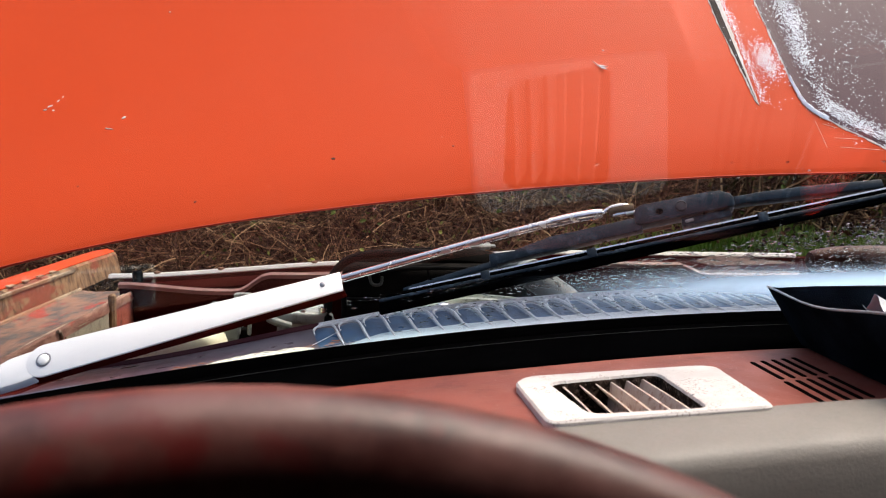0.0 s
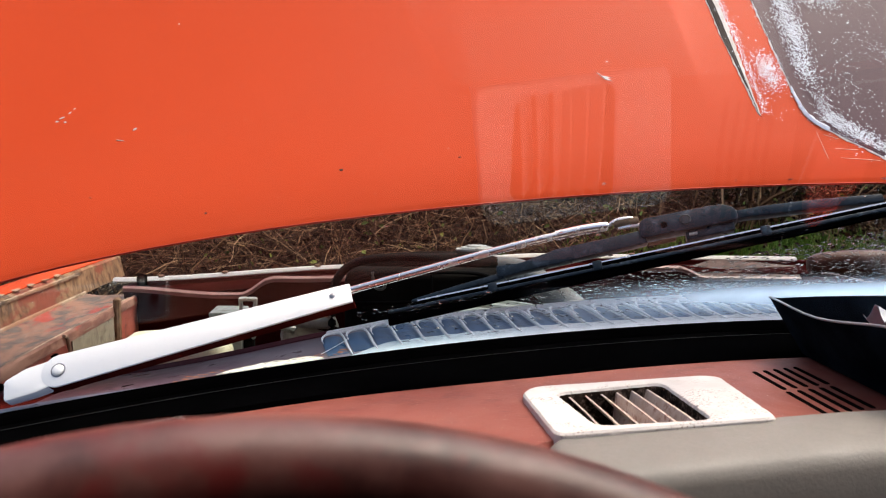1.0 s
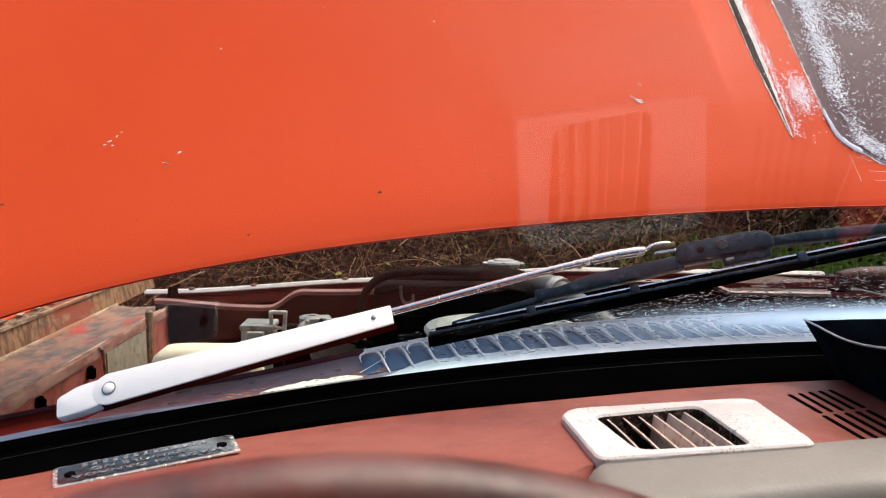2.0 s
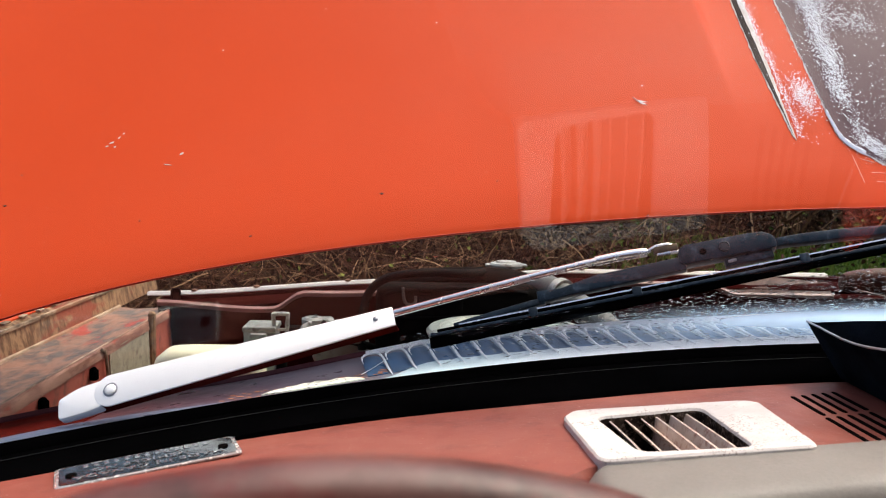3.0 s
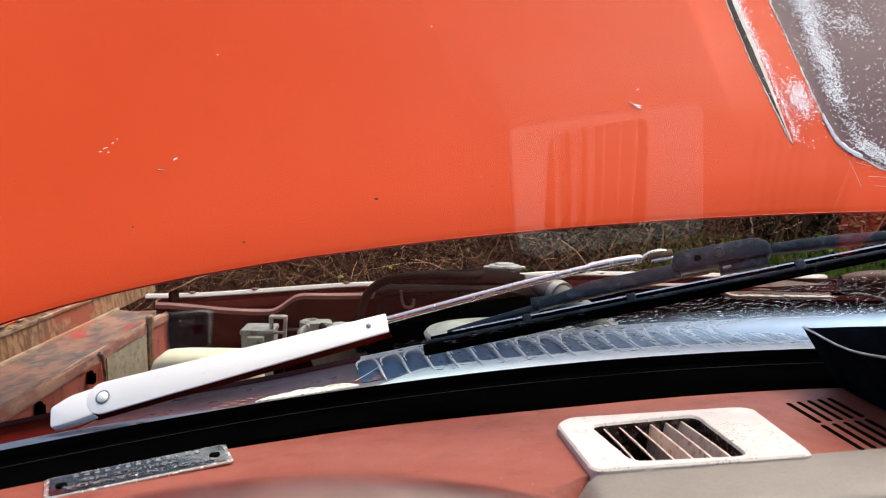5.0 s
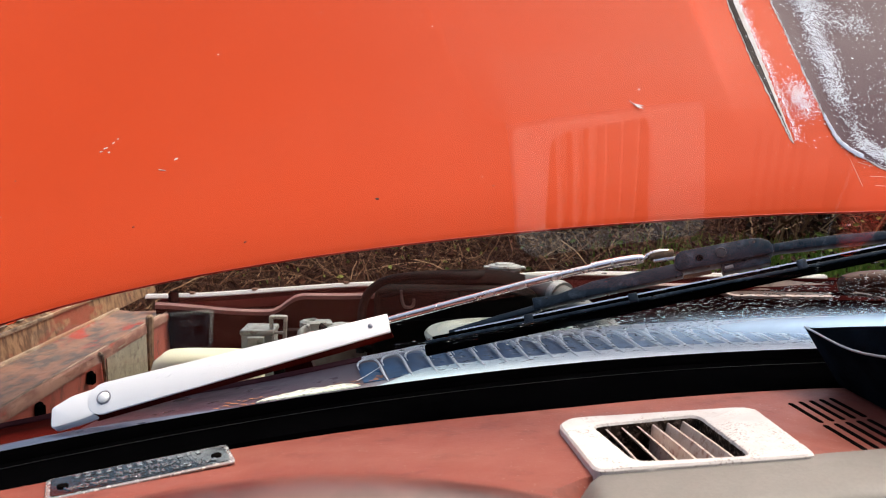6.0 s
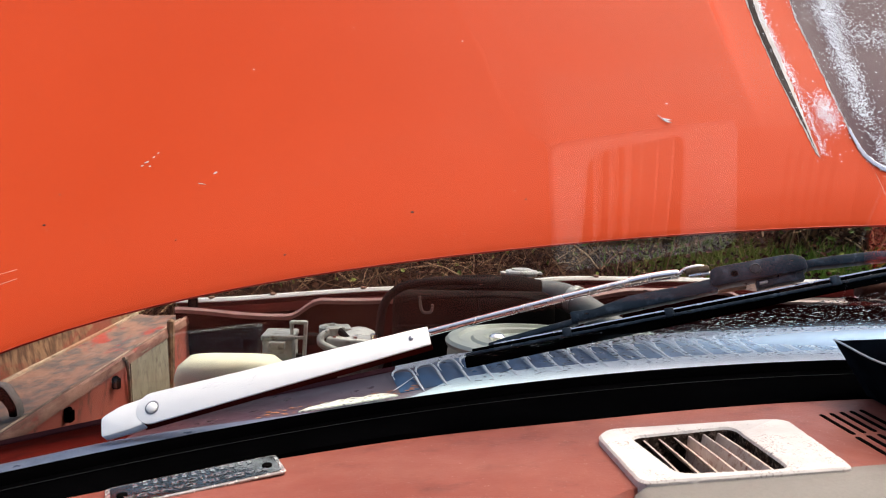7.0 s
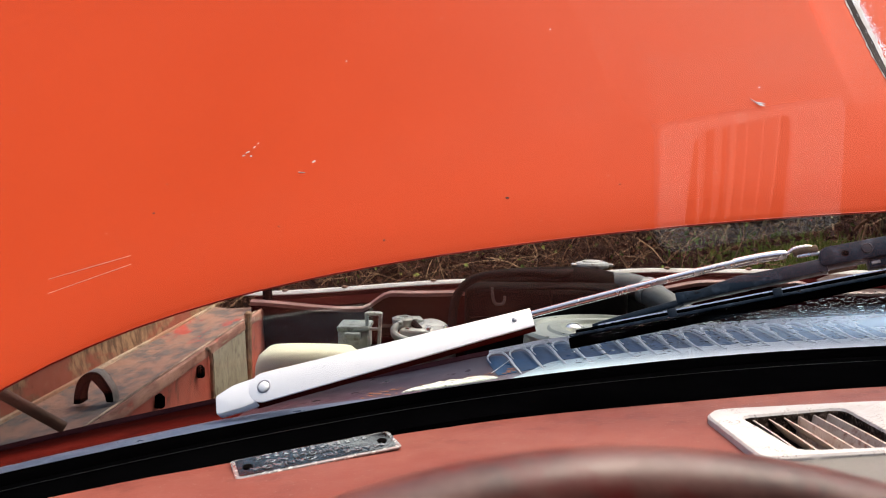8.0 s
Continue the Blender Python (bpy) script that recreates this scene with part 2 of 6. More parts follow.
M = {
    "bonnet": bonnet_paint(),
    "hem": surf("dark_red_hem", (0.30, 0.020, 0.008), (0.38, 0.030, 0.010), 20, 300, (0.5, 0.6), spec=0.2),
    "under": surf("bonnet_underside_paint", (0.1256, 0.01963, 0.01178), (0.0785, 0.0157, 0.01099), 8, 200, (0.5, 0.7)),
    "decal": decal("faded_grey_film", (0.060, 0.027, 0.038), (0.4867, 0.5181, 0.5966), 0.66),
    "stripe": surf("dark_stripe_film", (0.050, 0.040, 0.036), (0.085, 0.070, 0.064), 30, 500, (0.4, 0.6), spec=0.1, dirt_sheen=(0.13, 0.11, 0.10)),
    "white_flake": surf("chalky_flakes", (0.74, 0.79, 0.90), (0.82, 0.86, 0.95), 90, 700, (0.6, 0.8)),
    "flake": surf("pale_flaked_edge", (0.72, 0.69, 0.67), (0.55, 0.48, 0.42), 60, 700, (0.6, 0.8)),
    "dash": dash_vinyl(),
    "pad": surf("grey_padded_vinyl", (0.165, 0.150, 0.134), (0.205, 0.188, 0.168), 10, 520, (0.5, 0.65), bump=0.35),
    "bezel": dusty("dusty_cream_plastic", (0.54, 0.50, 0.475), (0.62, 0.585, 0.56), (0.27, 0.21, 0.18)),
    "slat": surf("dusty_beige_slat", (0.42, 0.33, 0.27), (0.54, 0.45, 0.39), 60, 800, (0.6, 0.8), dirt_sheen=(0.24, 0.11, 0.08)),
    "throat": surf("dark_brown_throat", (0.014, 0.010, 0.008), (0.04, 0.027, 0.02), 90, 700, (0.7, 0.9), spec=0.1, dirt_sheen=(0.22, 0.16, 0.13)),
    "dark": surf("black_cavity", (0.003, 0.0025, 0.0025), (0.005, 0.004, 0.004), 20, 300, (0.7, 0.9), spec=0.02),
    "rubber": surf("black_rubber", (0.0006, 0.0006, 0.0007), (0.0012, 0.0012, 0.0014), 14, 500, (0.6, 0.8), bump=0.1, spec=0.02),
    "plastic": surf("black_grained_plastic", (0.0026, 0.0038, 0.0055), (0.009, 0.013, 0.019), 30, 900, (0.45, 0.6), bump=0.6, spec=0.06),
    # the blue-grey patches paint a wet sheen on the black plastic
    "wiper": surf("black_plastic_wet_sheen", (0.004, 0.010, 0.017), (0.013, 0.026, 0.042), 45, 700, (0.25, 0.45), bump=0.2, spec=0.25, dirt_sheen=(0.045, 0.068, 0.095)),
    "boss": surf("scuffed_black_boss", (0.02, 0.022, 0.026), (0.05, 0.053, 0.06), 300, 900, (0.3, 0.4), spec=0.3),
    "steel": surf("brushed_steel", (0.84, 0.82, 0.79), (0.90, 0.88, 0.86), 30, 90, (0.22, 0.30), metal=1.0, bump=0.0),
    "hookseat": surf("dark_bronzed_steel", (0.05, 0.035, 0.02), (0.12, 0.085, 0.05), 200, 900, (0.3, 0.5), metal=0.7),
    "arm": surf("satin_silver_arm", (0.97, 0.96, 0.93), (0.99, 0.98, 0.95), 40, 900, (0.32, 0.42), metal=0.25, bump=0.03),
    "rivet": surf("dull_pin", (0.28, 0.28, 0.3), (0.4, 0.4, 0.42), 200, 900, (0.3, 0.4), metal=0.8),
    "lipred": surf("dark_purple_red_fold", (0.07, 0.018, 0.024), (0.11, 0.03, 0.035), 20, 300, (0.3, 0.45)),
    # sheen, pocket, rib and louver carry the cowl's sky sheen in their colour
    "sheen": graded("edge_paint_sheen", (0.30, (0.045, 0.06, 0.10)), (0.42, (0.08, 0.105, 0.17)), (0.462, (0.17, 0.19, 0.28)), (0.485, (0.42, 0.53, 0.56)), (0.53, (0.68, 0.86, 0.88)), (0.60, (0.93, 0.97, 0.97)), wear=(0.30, 0.34, 0.36), amount=0.3, even=0.15),
    "blister": surf("rust_blister", (0.34, 0.115, 0.05), (0.46, 0.20, 0.10), 80, 500, (0.4, 0.6), bump=0.3),
    "pocket": graded("blue_sheen_pressing", (0.50, (0.025, 0.110, 0.240)), (0.56, (0.040, 0.110, 0.230)), (0.61, (0.16, 0.26, 0.40)), wear=(0.010, 0.012, 0.03), even=0.6),
    "rib": surf("highlit_pressed_edge", (0.95, 0.97, 0.97), (0.97, 0.98, 0.98), 40, 500, (0.3, 0.4), bump=0.05, spec=0.3),
    "cowl": surf("dark_red_wet_paint", (0.066, 0.0055, 0.0035), (0.085, 0.009, 0.006), 10, 300, (0.35, 0.5), bump=0.05, spec=0.08, dirt_sheen=(0.045, 0.006, 0.005)),
    "louver": graded("bluish_sheen_louvre_paint", (0.405, (0.075, 0.016, 0.020)), (0.455, (0.09, 0.045, 0.065)), (0.50, (0.13, 0.09, 0.10)), (0.525, (0.26, 0.36, 0.45)), (0.56, (0.38, 0.46, 0.54)), (0.61, (0.62, 0.68, 0.72)), wear=(0.14, 0.10, 0.11), amount=0.25, even=0.15),
    "bay": surf("engine_bay_red", (0.40, 0.085, 0.055), (0.50, 0.15, 0.10), 9, 240, (0.45, 0.65), bump=0.25, dirt_sheen=(0.12, 0.06, 0.04)),
    # the bay red again, with shade put into the colour
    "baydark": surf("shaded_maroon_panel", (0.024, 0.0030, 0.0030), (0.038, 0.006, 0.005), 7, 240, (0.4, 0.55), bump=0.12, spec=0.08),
    "paleedge": surf("pale_pinkish_edge", (0.28, 0.19, 0.165), (0.40, 0.31, 0.28), 40, 300, (0.4, 0.55), bump=0.1, dirt_sheen=(0.12, 0.06, 0.05)),
    "dirtyplate": surf("dirty_pink_plate", (0.13, 0.07, 0.058), (0.22, 0.14, 0.12), 24, 240, (0.35, 0.5), bump=0.2, dirt_sheen=(0.06, 0.035, 0.03)),
    "duct": surf("brown_maroon_cover", (0.062, 0.018, 0.011), (0.092, 0.032, 0.021), 14, 240, (0.4, 0.55), bump=0.12, spec=0.2, dirt_sheen=(0.03, 0.010, 0.007)),
    "fold": surf("pink_highlight_fold", (0.17, 0.060, 0.052), (0.27, 0.13, 0.115), 12, 240, (0.4, 0.55), bump=0.12),
    "rusty": streaked("rusty_primer", (0.12, 0.065, 0.036), (0.31, 0.185, 0.10), (0.26, 0.07, 0.04), 2.2),
    "patch": surf("pale_dirt_and_reflection", (0.26, 0.225, 0.155), (0.38, 0.335, 0.24), 22, 300, (0.6, 0.8), dirt_sheen=(0.13, 0.10, 0.07)),
    "rail": streaked("worn_red_rail", (0.19, 0.085, 0.06), (0.36, 0.20, 0.145), (0.33, 0.06, 0.04), 0.25),
    "seamline": streaked("pale_seam_sealer", (0.12, 0.085, 0.06), (0.44, 0.33, 0.23), (0.34, 0.18, 0.11), 0.3),
    "scratch": surf("pale_scratch", (0.86, 0.46, 0.34), (0.80, 0.36, 0.25), 60, 700, (0.5, 0.6)),
    "bead": surf("seal_highlight_bead", (0.012, 0.014, 0.015), (0.002, 0.002, 0.002), 60, 600, (0.4, 0.6), spec=0.16),
    "grimy": streaked("grimy_red_shelf", (0.105, 0.088, 0.078), (0.27, 0.145, 0.10), (0.33, 0.048, 0.030), 0.45, 0.58),
    "sealant": surf("pale_yellow_sealant", (0.80, 0.80, 0.62), (0.88, 0.88, 0.74), 60, 500, (0.4, 0.6), dirt_sheen=(0.10, 0.10, 0.08)),
    "trim": surf("pale_metal_trim", (0.72, 0.70, 0.66), (0.62, 0.60, 0.56), 20, 500, (0.3, 0.5), metal=0.3),
    "alu": surf("oxidised_aluminium", (0.36, 0.38, 0.36), (0.50, 0.52, 0.50), 25, 350, (0.4, 0.6), metal=0.4, bump=0.3, dirt_sheen=(0.14, 0.13, 0.11)),
    "greypart": surf("grey_cast_part", (0.20, 0.225, 0.21), (0.30, 0.33, 0.31), 30, 400, (0.35, 0.55), bump=0.35, dirt_sheen=(0.07, 0.065, 0.055)),
    "lid": surf("greenish_grey_lid", (0.40, 0.44, 0.38), (0.48, 0.52, 0.46), 18, 350, (0.3, 0.45), metal=0.3, bump=0.06),
    "bottle": surf("yellowed_white_plastic", (0.88, 0.84, 0.56), (0.92, 0.89, 0.66), 14, 300, (0.4, 0.55), bump=0.1),
    "blackmetal": surf("black_painted_metal", (0.006, 0.006, 0.006), (0.014, 0.013, 0.012), 12, 260, (0.35, 0.55), bump=0.4, spec=0.07),
    "greyhose": surf("grey_ribbed_rubber", (0.07, 0.075, 0.07), (0.13, 0.14, 0.13), 30, 300, (0.4, 0.55), bump=0.2),
    "strapgrey": surf("lit_grey_rubber", (0.14, 0.13, 0.12), (0.24, 0.23, 0.21), 60, 400, (0.6, 0.8), bump=0.2, spec=0.2),
    "hose": surf("black_rubber_hose", (0.012, 0.012, 0.013), (0.022, 0.021, 0.02), 30, 300, (0.35, 0.5), bump=0.25, spec=0.12),
    "rust": surf("rusted_steel", (0.1256, 0.05887, 0.0314), (0.1884, 0.0942, 0.05495), 40, 400, (0.7, 0.9), bump=0.4),
    "rimvinyl": rim_vinyl(),
    "wheel": surf("dark_maroon_rim", (0.008, 0.0015, 0.001), (0.013, 0.0025, 0.0015), 22, 300, (0.6, 0.8), bump=0.12, spec=0.1),
    "plate": surf("stamped_bare_metal", (0.15, 0.18, 0.18), (0.28, 0.32, 0.32), 160, 900, (0.08, 0.15), metal=1.0, bump=0.03, dirt_sheen=(0.08, 0.09, 0.09)),
    "platerim": surf("tarnished_plate_edge", (0.66, 0.68, 0.65), (0.50, 0.52, 0.50), 90, 700, (0.2, 0.3), metal=0.7, bump=0.05),
    "letter": surf("raised_metal_letters", (0.34, 0.38, 0.38), (0.56, 0.60, 0.60), 300, 900, (0.15, 0.25), metal=0.9, bump=0.05),
    "rim": surf("tray_rim_highlight", (0.22, 0.24, 0.26), (0.30, 0.32, 0.34), 40, 600, (0.3, 0.4)),
    "red": surf("orange_red_plastic", (0.80, 0.030, 0.008), (0.86, 0.045, 0.012), 60, 500, (0.3, 0.4)),
    "paper": surf("white_crumpled_wrap", (0.628, 0.628, 0.628), (0.5495, 0.5495, 0.5652), 60, 500, (0.5, 0.6)),
    "cloth": surf("headliner_cloth", (0.10, 0.05, 0.04), (0.13, 0.07, 0.055), 8, 500, (0.8, 0.95)),
    "cabin": surf("dark_maroon_trim", (0.035, 0.010, 0.008), (0.05, 0.015, 0.012), 8, 400, (0.6, 0.8), spec=0.15),
    "earth": surf("bare_earth_bank", (0.008, 0.005, 0.003), (0.024, 0.014, 0.008), 3, 60, (0.9, 1.0), bump=0.6, spec=0.03),
    "grass": varied("grass_blades", 0.6, (0.0, (0.06, 0.14, 0.012)), (0.6, (0.13, 0.26, 0.028)), (1.0, (0.26, 0.30, 0.06))),
    "twig": varied("dry_bramble_stems", 0.7, (0.0, (0.020, 0.009, 0.005)), (0.55, (0.07, 0.032, 0.015)), (0.8, (0.22, 0.12, 0.055)), (1.0, (0.66, 0.44, 0.24))),
    "leaf": varied("bramble_leaves", 0.5, (0.0, (0.05, 0.09, 0.012)), (0.6, (0.12, 0.17, 0.025)), (1.0, (0.30, 0.36, 0.07))),
    "hedgeleaf": varied("dark_hedge_leaves", 0.6, (0.0, (0.012, 0.016, 0.005)), (0.6, (0.03, 0.045, 0.010)), (1.0, (0.07, 0.06, 0.02))),
    "deadleaf": varied("dead_leaves", 0.75, (0.0, (0.010, 0.004, 0.002)), (0.7, (0.045, 0.017, 0.008)), (1.0, (0.13, 0.055, 0.022))),
    "glass": glass_material(),
    "haze_film": haze_material(),
    "clear": clear_material("outer_glass_face", (1.0, 1.0, 1.0)),
}


# ---- mesh helpers ----
def thing(name, at, label, category, group="", kind=""):
    ob = new(name)
    ob.location = at
    return tagged(ob, label, category, group, kind)


def world_at(ob):
    v = Vector(ob.location)
    while ob.parent:
        ob = ob.parent
        v += Vector(ob.location)
    return v


def link(name, bm, material, parent=None, label="", angle=35, at=None, recalc=True):
    """Links a bmesh in world places as one mesh object; under a parent its origin is the parent's."""
    if recalc:
        bmesh.ops.recalc_face_normals(bm, faces=bm.faces)
    o = world_at(parent) if parent else Vector(at or (0, 0, 0))
    bmesh.ops.translate(bm, verts=bm.verts, vec=-o)
    me = bpy.data.meshes.new(name)
    for f in bm.faces:
        f.smooth = True
    bm.to_mesh(me)
    bm.free()
    me.set_sharp_from_angle(angle=radians(angle))
    for m in material if isinstance(material, (list, tuple)) else [material]:
        me.materials.append(m)
    ob = new(name, me)
    if parent:
        ob.parent = parent
    else:
        ob.location = o
    if label:
        ob["label"] = label
    return ob


def part(name, bm, material, parent, label="", angle=35):
    return link(name, bm, material, parent, label, angle)


def sheet(fn, us, vs, thick=0.0, away=(0, 0, -1), bm=None):
    """A grid over us, vs by fn(u, v); with a thickness away from it, closed round the rim."""
    bm = bm or bmesh.new()
    top = [[bm.verts.new(fn(u, v)) for v in vs] for u in us]
    a, b = len(us), len(vs)
    for i in range(a - 1):
        for j in range(b - 1):
            bm.faces.new((top[i][j], top[i + 1][j], top[i + 1][j + 1], top[i][j + 1]))
    if thick:
        off = Vector(away).normalized() * thick
        low = [[bm.verts.new(w.co + off) for w in row] for row in top]
        for i in range(a - 1):
            for j in range(b - 1):
                bm.faces.new((low[i][j], low[i][j + 1], low[i + 1][j + 1], low[i + 1][j]))
        for i in range(a - 1):
            bm.faces.new((top[i][0], low[i][0], low[i + 1][0], top[i + 1][0]))
            bm.faces.new((top[i][b - 1], top[i + 1][b - 1], low[i + 1][b - 1], low[i][b - 1]))
        for j in range(b - 1):
            bm.faces.new((top[0][j], top[0][j + 1], low[0][j + 1], low[0][j]))
            bm.faces.new((top[a - 1][j], low[a - 1][j], low[a - 1][j + 1], top[a - 1][j + 1]))
    return bm


def steps(a, b, n):
    return [a + (b - a) * i / n for i in range(n + 1)]


def smooth_path(pts, n=6):
    """Catmull-Rom through pts."""
    p = [Vector(q) for q in pts]
    p = [p[0] * 2 - p[1]] + p + [p[-1] * 2 - p[-2]]
    out = []
    for i in range(1, len(p) - 2):
        for k in range(n):
            t = k / n
            out.append(0.5 * (2 * p[i] + (p[i + 1] - p[i - 1]) * t + (2 * p[i - 1] - 5 * p[i] + 4 * p[i + 1] - p[i + 2]) * t * t + (3 * p[i] - p[i - 1] - 3 * p[i + 1] + p[i + 2]) * t**3))
    out.append(p[-2])
    return out


def tube(pts, r, seg=10, bm=None, closed=False, flat=1.0, up=(0, 0, 1)):
    """A round (or flattened) tube along pts; r a number or one for each point."""
    bm = bm or bmesh.new()
    n = len(pts)
    pts = [Vector(p) for p in pts]
    rs = r if isinstance(r, (list, tuple)) else [r] * n
    rings = []
    for i, p in enumerate(pts):
        d = (pts[(i + 1) % n] - pts[i - 1]) if closed else pts[min(i + 1, n - 1)] - pts[max(i - 1, 0)]
        d.normalize()
        s = d.cross(Vector(up))
        if s.length < 1e-4:
            s = d.cross(Vector((1, 0, 0)))
        s.normalize()
        w = s.cross(d).normalized()
        rings.append([bm.verts.new(p + rs[i] * (math.cos(2 * math.pi * k / seg) * s + flat * math.sin(2 * math.pi * k / seg) * w)) for k in range(seg)])
    for i in range(n if closed else n - 1):
        a, b = rings[i], rings[(i + 1) % n]
        for k in range(seg):
            bm.faces.new((a[k], a[(k + 1) % seg], b[(k + 1) % seg], b[k]))
    if not closed:
        bm.faces.new(rings[0][::-1])
        bm.faces.new(rings[-1])
    return bm


def lathe(profile, seg=32, m=None, bm=None):
    """A turned body about local z from (radius, height) pairs, moved by m."""
    bm = bm or bmesh.new()
    m = m or Matrix()
    rings = [[bm.verts.new(m @ Vector((r * math.cos(2 * math.pi * k / seg), r * math.sin(2 * math.pi * k / seg), h))) for k in range(seg)] for r, h in profile]
    for a, b in zip(rings, rings[1:]):
        for k in range(seg):
            bm.faces.new((a[k], a[(k + 1) % seg], b[(k + 1) % seg], b[k]))
    bm.faces.new(rings[0][::-1])
    bm.faces.new(rings[-1])
    return bm


def box(size, m=None, bevel=0.0, seg=2, bm=None):
    """A box of that size about m's place, with rounded edges."""
    one = bmesh.new()
    bmesh.ops.create_cube(one, size=1.0)
    bmesh.ops.scale(one, vec=size, verts=one.verts)
    if bevel:
        bmesh.ops.bevel(one, geom=one.edges[:], offset=bevel, segments=seg, profile=0.5, affect="EDGES")
    bmesh.ops.transform(one, matrix=m or Matrix(), verts=one.verts)
    if bm is None:
        return one
    me = bpy.data.meshes.new("joined")
    one.to_mesh(me)
    one.free()
    bm.from_mesh(me)
    bpy.data.meshes.remove(me)
    return bm


def prism(outline, thick, m=None, bevel=0.0, seg=2):
    """A flat plate with that outline (local xy), thick upwards in z, with rounded edges."""
    bm = bmesh.new()
    m = m or Matrix()
    f = bm.faces.new([bm.verts.new((x, y, 0)) for x, y in outline])
    ext = bmesh.ops.extrude_face_region(bm, geom=[f])
    bmesh.ops.translate(bm, vec=(0, 0, thick), verts=[v for v in ext["geom"] if isinstance(v, bmesh.types.BMVert)])
    bmesh.ops.recalc_face_normals(bm, faces=bm.faces)
    if bevel:
        bmesh.ops.bevel(bm, geom=[e for e in bm.edges if e.calc_face_angle(0) > 0.6], offset=bevel, segments=seg, profile=0.5, affect="EDGES", clamp_overlap=True)
    bmesh.ops.transform(bm, matrix=m, verts=bm.verts)
    return bm


def rounded(corners, r, n=4):
    """The outline through corners with every corner rounded by about r."""
    out = []
    k = len(corners)
    for i in range(k):
        a, b, c = (Vector(corners[(i + j) % k]) for j in (-1, 0, 1))
        p, q = b + (a - b).normalized() * min(r, (a - b).length * 0.45), b + (c - b).normalized() * min(r, (c - b).length * 0.45)
        for s in range(n + 1):
            t = s / n
            out.append(tuple((1 - t) ** 2 * p + 2 * t * (1 - t) * b + t * t * q))
    return out


def frame_of(origin, along, normal):
    """A matrix whose x runs along and whose z is the normal."""
    x = Vector(along).normalized()
    z = Vector(normal)
    z = (z - z.dot(x) * x).normalized()
    y = z.cross(x)
    m = Matrix((x, y, z)).transposed().to_4x4()
    m.translation = Vector(origin)
    return m


# ---- the car's leading surfaces ----
XC = 0.48                      # the car's middle
RAKE = radians(28)             # windscreen over the level


def crown(x):
    """Height of the dash and cowl across the car."""
    return 0.992 - 0.08 * (x - XC) ** 2


def dash_z(x, y):
    """The dash top rises a little towards the driver."""
    return crown(x) + 0.06 * max(0.0, 0.565 - y) * (1 - ease((x - 0.262) / 0.02))


def base_y(x):
    """The windscreen's foot in plan."""
    return 0.70 - 0.31 * (x - XC) ** 2


def pane(x, v):
    """The windscreen's inner face, v metres up from its foot."""
    return Vector((x, base_y(x) - v * math.cos(RAKE), crown(x) + 0.012 + v * math.sin(RAKE)))


def pane_normal(x, v):
    e = 1e-3
    return (pane(x + e, v) - pane(x - e, v)).cross(pane(x, v + e) - pane(x, v - e)).normalized() * 1.0


def on_pane(x, z, out):
    """A place over the windscreen at x and height z, out metres outside its inner face."""
    v = (z - crown(x) - 0.012) / math.sin(RAKE)
    n = pane_normal(x, v)
    n = n if n.z > 0 else -n
    return pane(x, v) + n * out


def bonnet_edge(x):
    d = abs(x - XC)
    k = min(d, 0.9)
    return 0.7175 - 0.09 * k * k - 0.11 * k**8 - 0.58 * (d - k)


def ease(t):
    t = min(1.0, max(0.0, t))
    return t * t * (3 - 2 * t)


def bonnet_at(x, y, lift=0.0):
    """The raised bonnet's outer face over the plan place x, y."""
    up = max(0.0, y - bonnet_edge(x))
    crest = 0.3267 - 0.145 * (y - 0.77)
    fall = 0.0075 * (1 - math.exp(-max(0.0, x - crest) / 0.0075)) * ease((y - 0.760) / 0.16)
    fold = -fall * ease((1.0 - x) / 0.06) * ease(up / 0.08)
    n = Vector((-0.025, -0.773, 0.634)).normalized()
    return Vector((x, y, 0.2334 + 0.0251 * x + 1.2198 * y)) + n * (fold + lift)


# ---- setting: ground, bank, car shell ----
def bank(x, y):
    """The ground: level round the car, rising ahead of it to a hedge bank."""
    h = 0.75 * ease((y - 2.5) / 1.0) + 0.28 * ease((y - 3.3) / 1.0)
    return h + 0.05 * noise.noise(Vector((x * 1.3, y * 1.3, 0)))


def build_ground():
    xs = [-60, -30, -15, -8] + steps(-5, 6, 44) + [9, 16, 30, 60]
    ys = [-60, -25, -10, -4] + steps(-2, 6, 40) + [9, 16, 30, 60]
    bm = sheet(lambda x, y: Vector((x, y, bank(x, y))), xs, ys)
    tagged(link("ground", bm, M["earth"]), "bare brown earth rising to a hedge bank", "ground", kind="structure")


